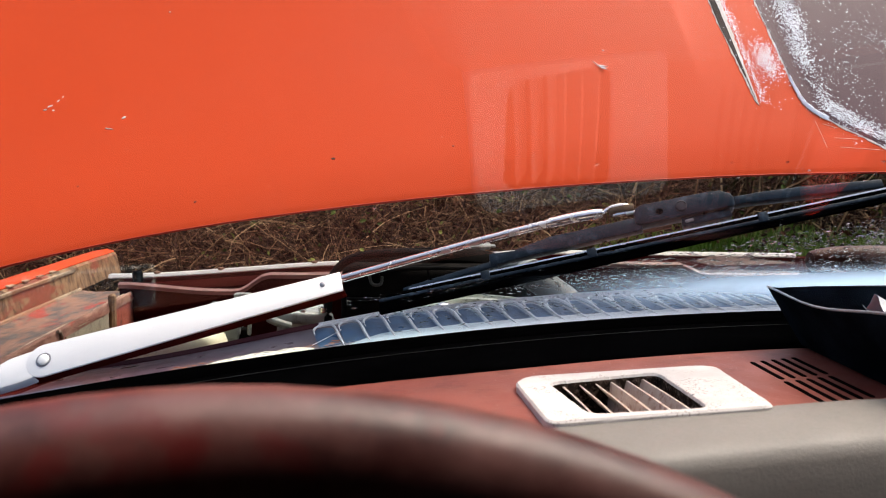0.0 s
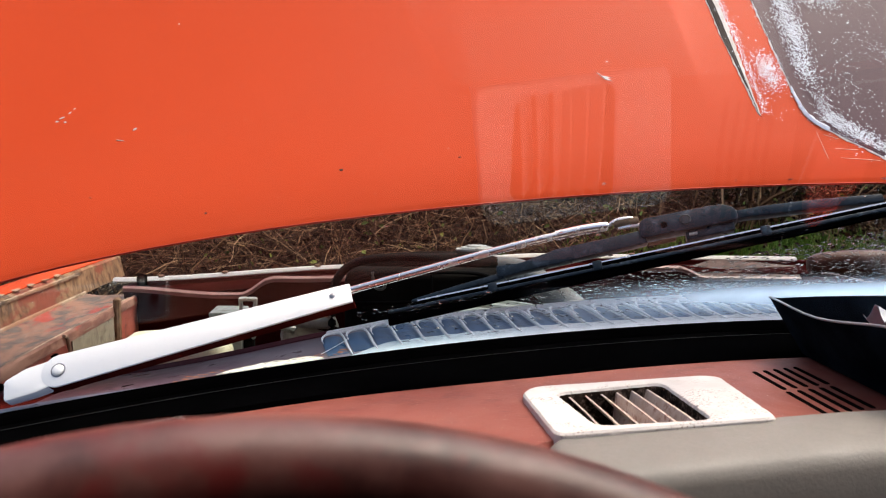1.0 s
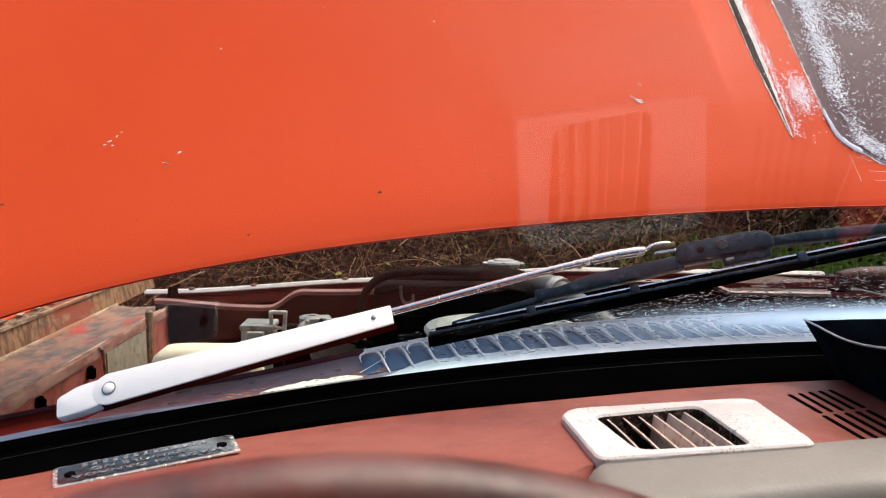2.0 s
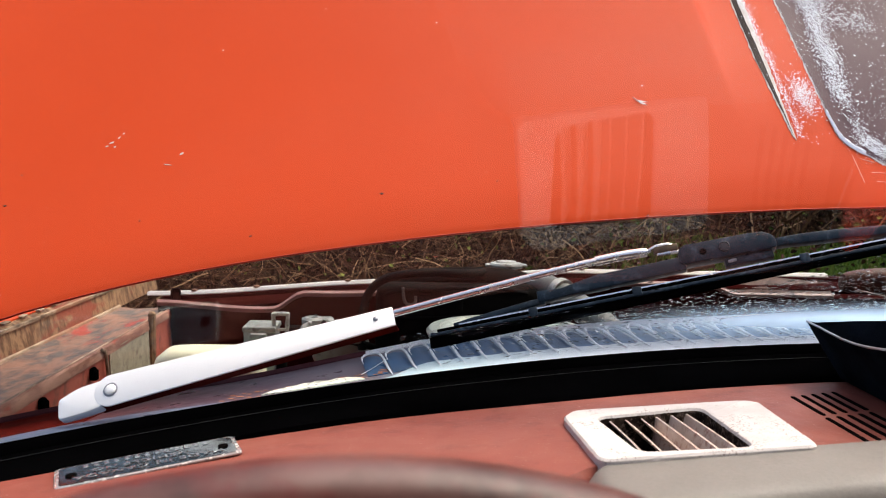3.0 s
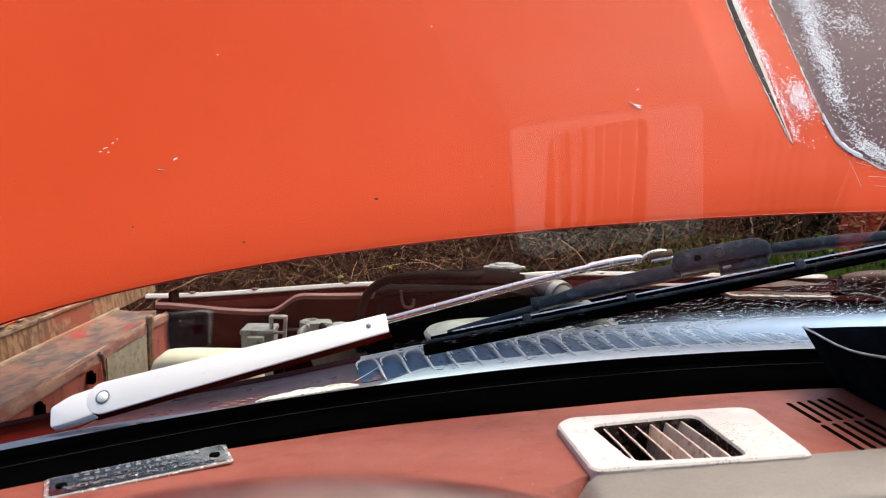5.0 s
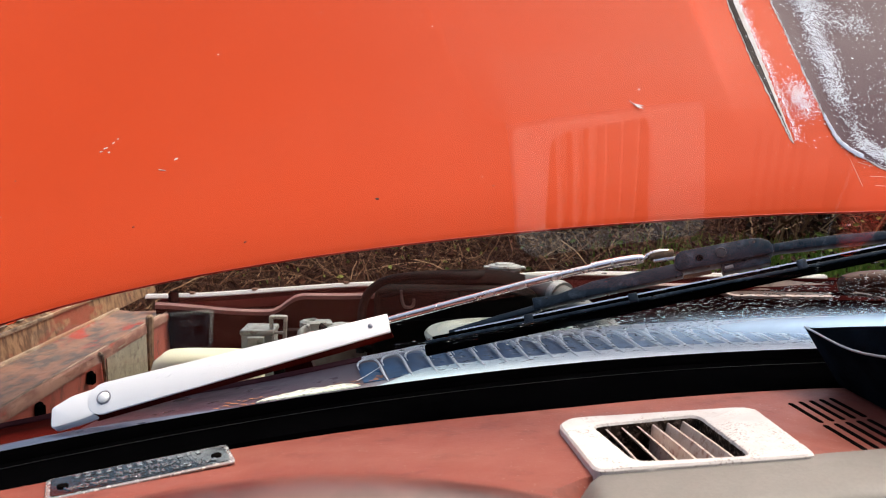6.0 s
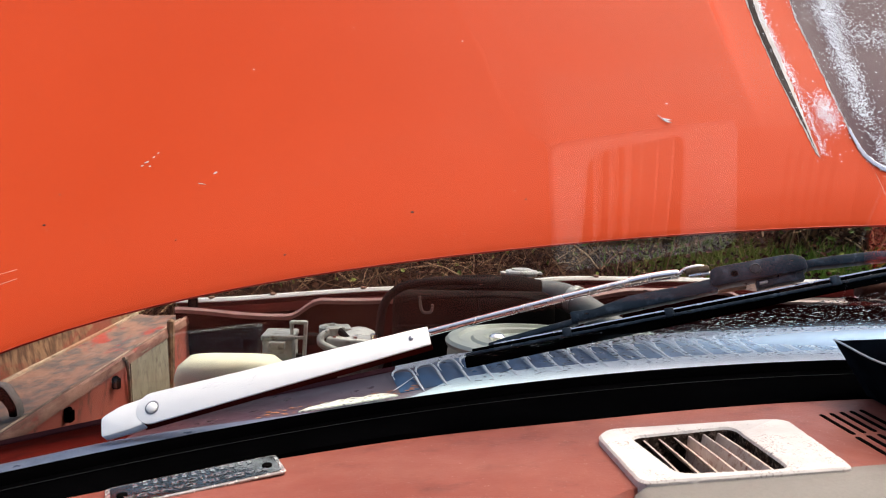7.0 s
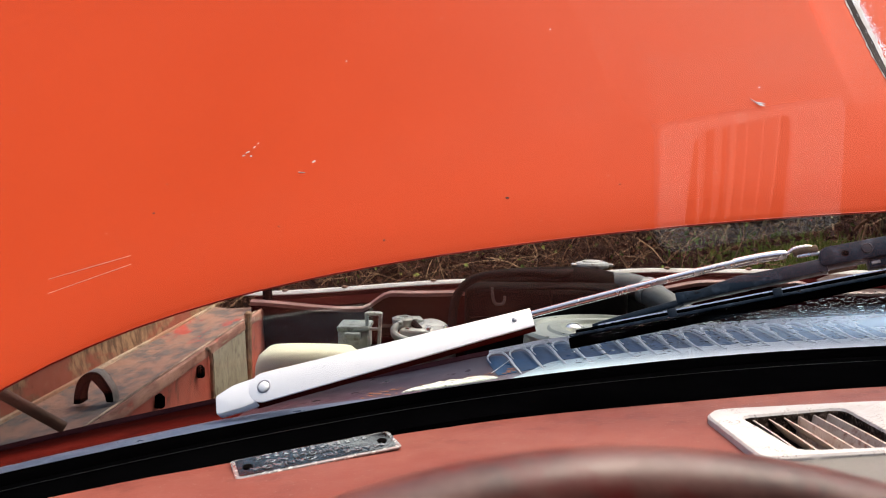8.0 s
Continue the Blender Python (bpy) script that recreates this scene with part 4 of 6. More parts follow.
# ---- wiper ----
def build_wiper():
    base = on_pane(-0.19, 0.985, 0.012)
    ob = thing("windscreen_wiper", base, "silver wiper arm with a black blade resting on the windscreen", "windscreen wiper")
    a, b = Vector((-0.179, 0.615, 0.9795)), Vector((0.017, 0.610, 1.0355))
    nrm = pane_normal(-0.08, 0.06)
    nrm = nrm if nrm.z > 0 else -nrm
    nrm = (nrm * 0.25 + Vector((0.05, -0.88, 0.44))).normalized()
    m = frame_of(a, b - a, nrm)
    L = (b - a).length
    # channel: tapering plate with two flanges
    bm = prism([(L, -0.0074), (L, 0.0072)] + [(0.0120 * math.cos(a), 0.0120 * math.sin(a)) for a in steps(math.pi * 0.5, math.pi * 1.5, 16)], 0.0018, m @ Matrix.Translation((0, 0, 0.004)), 0.0006)
    cover = part("arm_cover", bm, M["arm"], ob, "white-silver arm cover")
    for s in (-1, 1):
        fl = bmesh.new()
        q = [(-0.010, 0.0100 * s), (L, 0.0060 * s), (L, 0.0046 * s), (-0.010, 0.0086 * s)]
        top = [fl.verts.new(m @ Vector((x, y, 0.0045))) for x, y in q]
        low = [fl.verts.new(m @ Vector((x, y, -0.0065))) for x, y in q]
        fl.faces.new(top)
        fl.faces.new(low[::-1])
        for i in range(4):
            fl.faces.new((top[i], low[i], low[(i + 1) % 4], top[(i + 1) % 4]))
        # silver flange whose dark red reflection is given as paint
        part("flange", fl, M["cowl"], ob, "side with a dark red reflection as its colour")
    # knuckle with its domed cap towards the spindle
    c = a - (b - a).normalized() * 0.028
    head = prism(rounded([(-0.010, -0.0125), (0.010, -0.0120), (0.022, -0.0105), (0.022, 0.0100), (0.004, 0.0085), (-0.0105, 0.0030)], 0.003, 5), 0.009, frame_of(c, b - a, nrm) @ Matrix.Translation((0, 0, -0.0035)), 0.0016)
    part("head", head, M["arm"], ob, "rounded silver pivot head")
    part("hinge_pin", lathe([(0.0040, 0.0), (0.0040, 0.0010), (0.003, 0.0018), (0.001, 0.0020)], 20, m @ Matrix.Translation((0, 0, 0.0057))), M["arm"], cover, "domed hinge pin")
    part("hinge_ring", lathe([(0.0052, 0.0), (0.0052, 0.0005), (0.0046, 0.0007), (0.0042, 0.0002)], 24, m @ Matrix.Translation((0, 0, 0.0057))), M["rivet"], cover)
    part("rivet", lathe([(0.0019, 0.0), (0.0019, 0.0006), (0.0009, 0.0012)], 14, m @ Matrix.Translation((L - 0.013, 0.0008, 0.0057))), M["rivet"], cover)
    rng = random.Random(5)
    # thin grey dashes laid on the arm for the drops' shadows
    for i in range(16):
        x = rng.uniform(0.012, L - 0.02)
        y = rng.uniform(-0.006, 0.006)
        part("drop_shadow_dash", tube(smooth_path([m @ Vector((x + k * rng.uniform(0.0007, 0.0014), y + k * rng.uniform(0.0001, 0.0007), 0.0058)) for k in range(4)], 2), 0.00016, 4), M["rivet"], cover)
    # blade frame: x along the blade, y up the glass, z off the glass
    d0, along = Vector((0.0438, 0.5896, 1.0274)), Vector((0.9463, -0.2099, 0.2457))
    bn = pane_normal(0.2, 0.1)
    bn = bn if bn.z > 0 else -bn
    bf = frame_of(d0, along, bn)
    up = bf.to_3x3() @ Vector((0, 1, 0))
    sgn = 1 if up.z > 0 else -1

    def at(x, y, z):
        return bf @ Vector((x, sgn * y, z))
    # rod, sleeve and hook
    rod = smooth_path([at(-0.034, -0.004, 0.0232), at(-0.022, -0.004, 0.0240), at(0.037, -0.004, 0.0275), at(0.085, -0.004, 0.0300), at(0.128, -0.004, 0.0313)], 6)
    part("rod", tube(rod, 0.0026, 14), M["steel"], ob, "round steel rod")
    sl = smooth_path([at(0.116, -0.004, 0.0311), at(0.134, -0.004, 0.0311), at(0.150, -0.004, 0.0300)], 4)
    part("sleeve", tube(sl, [0.0033] * (len(sl) - 1) + [0.0027], 14), M["steel"], ob, "crimped steel sleeve")
    hook = smooth_path([at(0.150, -0.004, 0.0300), at(0.156, -0.004, 0.0325), at(0.164, -0.004, 0.0322), at(0.168, -0.004, 0.0295), at(0.163, -0.004, 0.0272), at(0.156, -0.004, 0.0270), at(0.166, -0.004, 0.0262), at(0.176, -0.004, 0.0255)], 5)
    part("hook", tube(hook, 0.0013, 10), M["steel"], ob, "bent hook end")
    part("hook_seat", box((0.016, 0.004, 0.0050), frame_of(at(0.162, -0.004, 0.0295), along, bn), 0.0012, 2), M["hookseat"], ob, "dark bronzed seat inside the hook")
    LB = 0.396

    def bar(pts, name, mat, y0, y1, label="", edge=0.0007):
        """A side plate from y0 to y1 by stations (x, low, high)."""
        g = bmesh.new()
        rows = [[g.verts.new(at(x, y0, lo)), g.verts.new(at(x, y0, hi)), g.verts.new(at(x, y1, hi)), g.verts.new(at(x, y1, lo))] for x, lo, hi in pts]
        for p, q in zip(rows, rows[1:]):
            for k in range(4):
                g.faces.new((p[k], p[(k + 1) % 4], q[(k + 1) % 4], q[k]))
        g.faces.new(rows[0])
        g.faces.new(rows[-1][::-1])
        bmesh.ops.recalc_face_normals(g, faces=g.faces)
        if edge:
            bmesh.ops.bevel(g, geom=[e for e in g.edges if e.calc_face_angle(0) > 0.8], offset=edge, segments=2, profile=0.5, affect="EDGES")
        return part(name, g, mat, ob, label)
    bar([(-0.004, -0.0066, 0.0006), (0.10, -0.0052, 0.0006), (0.22, -0.0030, 0.0006), (LB, -0.0010, 0.0006)], "wiping_rubber", M["rubber"], -0.006, -0.002, "matt black wiping rubber", 0.0004)
    bar([(-0.003, 0.0007, 0.0030), (LB - 0.001, 0.0007, 0.0030)], "rubber_rib", M["wiper"], -0.0075, -0.0008, "ribbed black rubber back", 0.0005)
    bar([(0.002, 0.0032, 0.0052), (LB - 0.002, 0.0032, 0.0052)], "spine", M["rubber"], -0.0072, -0.0012, "", 0.0005)
    bar([(0.018, 0.0053, 0.0062), (LB - 0.018, 0.0053, 0.0062)], "flexor", M["steel"], -0.0068, -0.0010, "thin bright steel strip", 0.0)
    yoke = [(0.014, 0.0050, 0.0072), (0.030, 0.0055, 0.0090), (0.055, 0.0070, 0.0112), (0.078, 0.0086, 0.0130)]
    bridge = [(0.0735, 0.0092, 0.0176), (0.080, 0.0096, 0.0172), (0.0895, 0.0102, 0.0164), (0.102, 0.0106, 0.0186), (0.115, 0.0108, 0.0206), (0.145, 0.0114, 0.0207), (0.172, 0.0121, 0.0212)]
    bar(yoke, "yoke", M["wiper"], -0.0075, -0.0010, "curved outer yoke")
    bar([(LB - x, lo, hi) for x, lo, hi in yoke][::-1], "yoke", M["wiper"], -0.0075, -0.0010, "curved outer yoke")
    bar(bridge, "bridge", M["wiper"], -0.0085, -0.0004, "tapering black bridge arm")
    bar([(0.226, 0.0152, 0.0212), (0.2335, 0.0153, 0.0207), (0.245, 0.0140, 0.0204), (0.268, 0.0118, 0.0182), (0.292, 0.0090, 0.0150), (0.314, 0.0066, 0.0118)], "bridge", M["wiper"], -0.0085, -0.0004, "tapering black bridge arm")
    clip = bar([(0.1685, 0.0168, 0.0225), (0.1700, 0.0150, 0.0262), (0.1740, 0.0148, 0.0279), (0.192, 0.0146, 0.0275), (0.214, 0.0143, 0.0271), (0.2225, 0.0142, 0.0262), (0.2275, 0.0143, 0.0232), (0.2290, 0.0150, 0.0205)], "adaptor", M["wiper"], -0.0105, 0.0016, "chunky black adaptor clip", 0.0009)
    bar([(0.196, 0.0086, 0.0142), (0.226, 0.0090, 0.0142)], "adaptor_foot", M["wiper"], -0.0085, -0.0012, "smooth dark block under the clip")
    bar([(0.172, 0.0115, 0.0130), (0.190, 0.0113, 0.0128)], "spring_tab", M["rust"], -0.0080, -0.0030)
    side = bf.to_3x3().to_4x4() @ Matrix.Rotation(-sgn * math.pi / 2, 4, "X")

    def boss(x, z, r, mat, dome):
        m4 = Matrix.Translation(at(x, 0.0016, z)) @ side
        prof = [(r, -0.001), (r, 0.0006), (r * 0.86, 0.0011), (r * 0.8, 0.0006), (r * 0.5, 0.0008), (r * 0.2, 0.0009)] if dome else [(r, -0.001), (r, 0.0002), (r * 0.4, 0.0002)]
        part("boss" if dome else "clip_hole", lathe(prof, 22, m4), mat, clip)
    boss(0.1975, 0.0211, 0.0036, M["boss"], True)
    # near-black disc painted in for the shade of the clip's hole
    boss(0.1841, 0.0206, 0.0022, M["dark"], False)
    part("pin", tube([at(0.198, -0.0008, 0.0115), at(0.203, -0.0008, 0.0117)], 0.0010, 10), M["rivet"], ob, "small steel pin")
    for x in (0.066, 0.135, 0.240, 0.325):
        bar([(x, 0.0005, 0.0072), (x + 0.006, 0.0005, 0.0072)], "claw", M["wiper"], -0.0080, -0.0002)


# ---- dashboard ----
BEZEL = [(0.1240, 0.542), (0.1345, 0.5580), (0.2518, 0.5690), (0.2590, 0.5620), (0.2465, 0.455), (0.1250, 0.443)]
HOLE = [(0.1440, 0.5380), (0.2165, 0.5540), (0.2125, 0.4590), (0.1500, 0.4570)]
SLOTS = [(x, a + (x - 0.294) * 0.29, b + (x - 0.294) * 0.29) for a, b, dx in ((0.5890, 0.5440, 0.0), (0.5390, 0.4915, -0.0012)) for x in (0.2940 + dx, 0.3025 + dx, 0.3110 + dx, 0.3195 + dx, 0.3280 + dx)]


def vent_matrix():
    ang = math.atan(2 * 0.08 * (XC - 0.19))
    return Matrix.Translation((0.19, 0, crown(0.19))) @ Matrix.Rotation(-ang, 4, "Y") @ Matrix.Translation((-0.19, 0.565, 0)) @ Matrix.Rotation(radians(-3.6), 4, "X") @ Matrix.Translation((0, -0.565, 0))


def build_dash():
    ob = thing("dashboard", (XC, 0.45, 0.62), "worn red vinyl dashboard with a grey padded front edge", "dashboard")

    def top(x, v):
        far = base_y(x) - seal_width(x) + 0.005
        near = 0.43 + 0.025 * ease((x - 0.10) / 0.03)
        if v <= 1:
            y = far + (near - far) * v
            return Vector((x, y, dash_z(x, y) - 0.001))
        k = v - 1
        return Vector((x, near - (0.10 - 0.08 * ease((x - 0.10) / 0.03)) * math.sin(k * 1.5), dash_z(x, near) - 0.001 - 0.22 * (1 - math.cos(k * 1.5)) - 0.012 * ease((x - 0.10) / 0.03) * min(1, k * 6)))
    # the top is cut where the vent opens
    hx0, hx1, hy0, hy1 = 0.1420, 0.2175, 0.4575, 0.5560
    g = bmesh.new()
    sheet(top, sorted(steps(-0.44, 1.40, 92) + [hx0, hx1]), sorted(steps(0, 1, 34) + steps(1, 2, 10)[1:]), bm=g)
    hole = [f for f in g.faces if hx0 < f.calc_center_median().x < hx1 and hy0 < f.calc_center_median().y < hy1]
    bmesh.ops.delete(g, geom=hole, context="FACES")
    part("top_pad", g, M["dash"], ob, "red vinyl top, scuffed and dusty")
    # grey padded edge
    def pad(x, v):
        prof = [(0.4580, -0.004), (0.4575, 0.0070), (0.4550, 0.0085), (0.4400, 0.0075), (0.4240, 0.0066), (0.4130, 0.0055), (0.4075, 0.0030), (0.4045, -0.003), (0.402, -0.015), (0.396, -0.045), (0.385, -0.10), (0.37, -0.23)]
        y, dz = prof[v]
        y += 0.13 * (min(x, 0.30) - 0.20) - 0.008 * ease((0.135 - x) / 0.02)
        return Vector((x, y, crown(x) + dz - 0.02 * ease((0.125 - x) / 0.02)))
    part("padded_edge", sheet(pad, sorted(steps(0.104, 0.14, 10) + steps(0.16, 0.94, 24)), range(12), 0.004), M["pad"], ob, "grey padded vinyl edge", 50)

    # the vent
    vm = vent_matrix()
    vent = new("air_vent")
    vent.parent = ob
    vent.location = Vector((0.19, 0.52, crown(0.19))) - Vector(ob.location)
    vent["label"] = "cream plastic air vent set in the dash top"
    outer, inner = rounded(BEZEL, 0.008, 5), rounded(HOLE, 0.010, 5)
    b = bmesh.new()
    cx, cy = 0.181, 0.502
    def ring(pts, z, grow=0.0):
        return [b.verts.new(vm @ Vector((x + grow * (x - cx), y + grow * (y - cy), z))) for x, y in pts]
    # both outlines have the same number of points after resampling
    def resample(pts, k):
        p = [Vector(q) for q in pts]
        ang = sorted(((math.atan2(q.y - cy, q.x - cx), q) for q in p), key=lambda e: e[0])
        out = []
        for i in range(k):
            a = -math.pi + 2 * math.pi * i / k
            for j in range(len(ang)):
                (a0, q0), (a1, q1) = ang[j - 1], ang[j]
                if j == 0:
                    a0 -= 2 * math.pi
                if a0 <= a <= a1:
                    break
            else:
                (a0, q0), (a1, q1) = ang[-1], (ang[0][0] + 2 * math.pi, ang[0][1])
            d = Vector((math.cos(a), math.sin(a)))
            e = q1 - q0
            den = d.x * e.y - d.y * e.x
            w = Vector((q0.x - cx, q0.y - cy))
            s = (w.x * e.y - w.y * e.x) / den if abs(den) > 1e-9 else w.length
            out.append((cx + d.x * s, cy + d.y * s))
        return out
    K = 240
    o2, i2 = resample(outer, K), resample(inner, K)
    rough = random.Random(9)
    i2 = [(x + rough.gauss(0, 0.00022), y + rough.gauss(0, 0.00022)) for x, y in i2]
    o2 = [(x + rough.gauss(0, 0.00014), y + rough.gauss(0, 0.00014)) for x, y in o2]
    loops = [ring(o2, -0.008), ring(o2, 0.0022), ring(o2, 0.0035, -0.02), ring(i2, 0.0035, 0.06), ring(i2, 0.0028, 0.02), ring(i2, 0.0012)]
    for p, q in zip(loops, loops[1:]):
        for k in range(K):
            b.faces.new((p[k], p[(k + 1) % K], q[(k + 1) % K], q[k]))
    part("bezel", b, M["bezel"], vent, "cream bezel with a wide blank end")
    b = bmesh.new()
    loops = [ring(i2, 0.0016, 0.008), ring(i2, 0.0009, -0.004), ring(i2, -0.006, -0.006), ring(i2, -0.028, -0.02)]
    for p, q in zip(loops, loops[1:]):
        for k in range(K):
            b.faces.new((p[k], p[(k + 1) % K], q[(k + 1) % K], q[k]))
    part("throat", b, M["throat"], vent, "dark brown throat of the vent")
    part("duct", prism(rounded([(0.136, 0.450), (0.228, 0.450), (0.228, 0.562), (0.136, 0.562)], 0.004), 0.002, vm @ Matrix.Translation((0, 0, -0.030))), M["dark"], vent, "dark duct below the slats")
    for i in range(6):
        x = 0.1530 + i * 0.0106
        lean = radians((41, 43, 44, -10, -16, -20)[i])
        s = sheet(lambda u, v, x=x, lean=lean: vm @ Vector((x + 0.0006 * math.sin(math.pi * v) + math.sin(lean) * 0.017 * u, 0.4580 + v * (0.0820 + 0.013 * (x - 0.15) / 0.06), -0.0005 - math.cos(lean) * 0.017 * u)), steps(0, 1, 2), steps(0, 1, 6), 0.0014, (1, 0, 0))
        part("slat", s, M["slat"], vent)
    # demister slots: black strips laid on the top for their shaded openings
    for x, ya, yb_ in SLOTS:
        s = sheet(lambda u, v, x=x: Vector((x + u * (0.0017 if 0.02 < v < 0.98 else 0.0009), yb_ + (ya - yb_) * v, dash_z(x, yb_ + (ya - yb_) * v) - 0.0006)), [-1, 1], [0, 0.03, 0.25, 0.4, 0.5, 0.6, 0.75, 0.97, 1], 0.0006)
        part("demister_slot", s, M["dark"], ob, "narrow black strip for the shade in a demister slot")


def text_mesh(body, size, m):
    cu = bpy.data.curves.new("lettering", "FONT")
    cu.body, cu.size, cu.extrude, cu.align_x = body, size, 0.0004, "CENTER"
    cu.space_character, cu.bevel_depth = 1.12, 0.00012
    tmp = new("lettering", cu)
    bpy.context.view_layer.update()
    me = bpy.data.meshes.new_from_object(tmp.evaluated_get(bpy.context.evaluated_depsgraph_get()))
    bpy.data.objects.remove(tmp)
    bpy.data.curves.remove(cu)
    bm = bmesh.new()
    bm.from_mesh(me)
    bpy.data.meshes.remove(me)
    bmesh.ops.transform(bm, matrix=m, verts=bm.verts)
    return bm


def build_plate():
    c = Vector((-0.1237, 0.5118, crown(-0.1245) + 0.0035))
    ob = thing("identification_plate", c, "small dark stamped metal plate with a pale rim on the dash", "metal plate")
    along = Vector((0.0950, 0.0370, crown(-0.0775) - crown(-0.172)))
    m = frame_of(c, along, (0, 0.0, 1))
    w, h = 0.0510, 0.0163
    part("rim", prism(rounded([(-w, -h), (w, -h), (w, h), (-w, h)], 0.004), 0.0014, m, 0.0005), M["platerim"], ob, "tarnished raised rim")
    face = part("face", prism(rounded([(-w + 0.0026, -h + 0.0024), (w - 0.0026, -h + 0.0024), (w - 0.0026, h - 0.0024), (-w + 0.0026, h - 0.0024)], 0.003), 0.0003, m @ Matrix.Translation((0, 0, 0.00145))), M["plate"], ob, "dark face")
    flip = m @ Matrix.Translation((0, 0, 0.0019)) @ Matrix.Rotation(math.pi, 4, "Z")
    part("lettering", text_mesh("MADE IN CANADA", 0.0066, flip @ Matrix.Scale(1.34, 4, (1, 0, 0)) @ Matrix.Translation((0.0, 0.0055, 0))), M["letter"], face)
    part("lettering", text_mesh("VEHICLE NO", 0.0062, flip @ Matrix.Scale(1.36, 4, (1, 0, 0)) @ Matrix.Translation((0.004, -0.0026, 0))), M["letter"], face)
    for i in range(13):
        part("bar", box((0.0030, 0.0044, 0.0008), flip @ Matrix.Translation((-0.033 + i * 0.0056, -0.0100, 0)), 0.0003, 1), M["letter"], face)
    for s in (-1, 1):
        part("rivet", lathe([(0.0032, 0), (0.0030, 0.0008), (0.0012, 0.0012)], 16, m @ Matrix.Translation((s * 0.042, -0.001, 0.0017))), M["dark"], ob)


def build_tray():
    ob = thing("plastic_tray", (0.43, 0.57, crown(0.43)), "black grained plastic tray standing on the dash", "tray")
    z0 = crown(0.36)
    foot = rounded([(0.342, 0.482), (0.600, 0.476), (0.600, 0.640), (0.349, 0.636)], 0.012, 5)
    rim = rounded([(0.318, 0.455), (0.640, 0.450), (0.640, 0.648), (0.3205, 0.634)], 0.010, 5)
    def fill(pts):
        out = []
        for k, p in enumerate(pts):
            q = pts[(k + 1) % len(pts)]
            m = 10 if k % 6 == 5 else 1
            out += [(p[0] + (q[0] - p[0]) * i / m, p[1] + (q[1] - p[1]) * i / m) for i in range(m)]
        return out
    foot, rim = fill(foot), fill(rim)
    b = bmesh.new()
    def ring(t, inset, z):
        cx, cy = 0.47, 0.59
        return [b.verts.new((p[0] + (q[0] - p[0]) * t + inset * (cx - p[0]) / 0.15, p[1] + (q[1] - p[1]) * t + inset * (cy - p[1]) / 0.08, z(p, q, t))) for p, q in zip(foot, rim)]
    def top_z(p, q, t):
        h = 0.0435 - 0.0030 * ease((0.630 - q[1]) / 0.06) + 0.0110 * ease((0.568 - q[1]) / 0.11)
        return z0 + 0.0012 + t * (h - 0.0012)
    loops = [ring(0, 0, top_z), ring(0.25, 0, top_z), ring(0.6, 0, top_z), ring(1, 0, top_z), ring(1.0, 0.0022, top_z), ring(0.6, 0.004, top_z), ring(0.1, 0.004, top_z)]
    n = len(foot)
    for p, q in zip(loops, loops[1:]):
        for k in range(n):
            b.faces.new((p[k], p[(k + 1) % n], q[(k + 1) % n], q[k]))
    b.faces.new(loops[0][::-1])
    b.faces.new(loops[-1])
    part("body", b, M["plastic"], ob, "", 40)
    # thin lighter tube that paints the highlight along the black rim
    part("rim", tube([(q[0], q[1], top_z(p, q, 1.0) + 0.0006) for p, q in zip(foot, rim)], 0.0008, 8, closed=True), M["rim"], ob, "rim line in grey for its highlight")
    scrap = thing("wrapper", (0.405, 0.60, z0 + 0.006), "crumpled white wrapper lying in the tray", "wrapper")
    part("sheet", sheet(lambda u, v: Vector((0.395 + 0.05 * u, 0.595 + 0.035 * v, z0 + 0.030 + 0.007 * math.sin(9 * u + 3 * v) + 0.005 * math.cos(11 * v))), steps(0, 1, 8), steps(0, 1, 8), 0.0006), M["paper"], scrap)
    red = thing("plastic_reflector", (0.372, 0.585, z0 + 0.006), "orange-red wedge-shaped plastic reflector lying in the tray", "reflector")
    part("lens", prism(rounded([(-0.020, -0.055), (0.022, -0.055), (0.018, -0.018), (-0.006, 0.015), (-0.014, 0.015), (-0.022, -0.018)], 0.006, 4), 0.007, Matrix.Translation((0.3735, 0.583, z0 + 0.007)), 0.002), M["red"], red)


def build_wheel():
    e = 0.833
    u, n = Vector((0, math.sin(e), math.cos(e))), Vector((0, -math.cos(e), math.sin(e)))
    R = 0.196
    c = Vector((0.0203, 0.2228, 1.0576)) - u * R
    ob = thing("steering_wheel", c, "worn dark maroon steering wheel with a rubbed rim", "steering wheel")
    m = frame_of(c, (0.995, 0.099, 0.0), n)
    pts = [m @ Vector((R * math.cos(a), R * math.sin(a), 0)) for a in (2 * math.pi * k / 96 for k in range(96))]
    part("rim", tube(pts, 0.0145, 24, closed=True, up=tuple(n)), M["rimvinyl"], ob, "maroon vinyl rim rubbed pale in patches")
    part("hub", lathe([(0.055, -0.03), (0.06, -0.012), (0.05, 0.004), (0.02, 0.010)], 32, m), M["wheel"], ob)
    for s in (-1, 1):
        part("spoke", tube([m @ Vector((s * 0.04, -0.01, -0.008)), m @ Vector((s * 0.12, -0.02, -0.004)), m @ Vector((s * R, -0.03, 0))], [0.02, 0.016, 0.014], 10, flat=0.35, up=tuple(n)), M["wheel"], ob)
    part("column", tube([c - n * 0.02, c - n * 0.20], 0.035, 20), M["plastic"], ob, "steering column shroud")


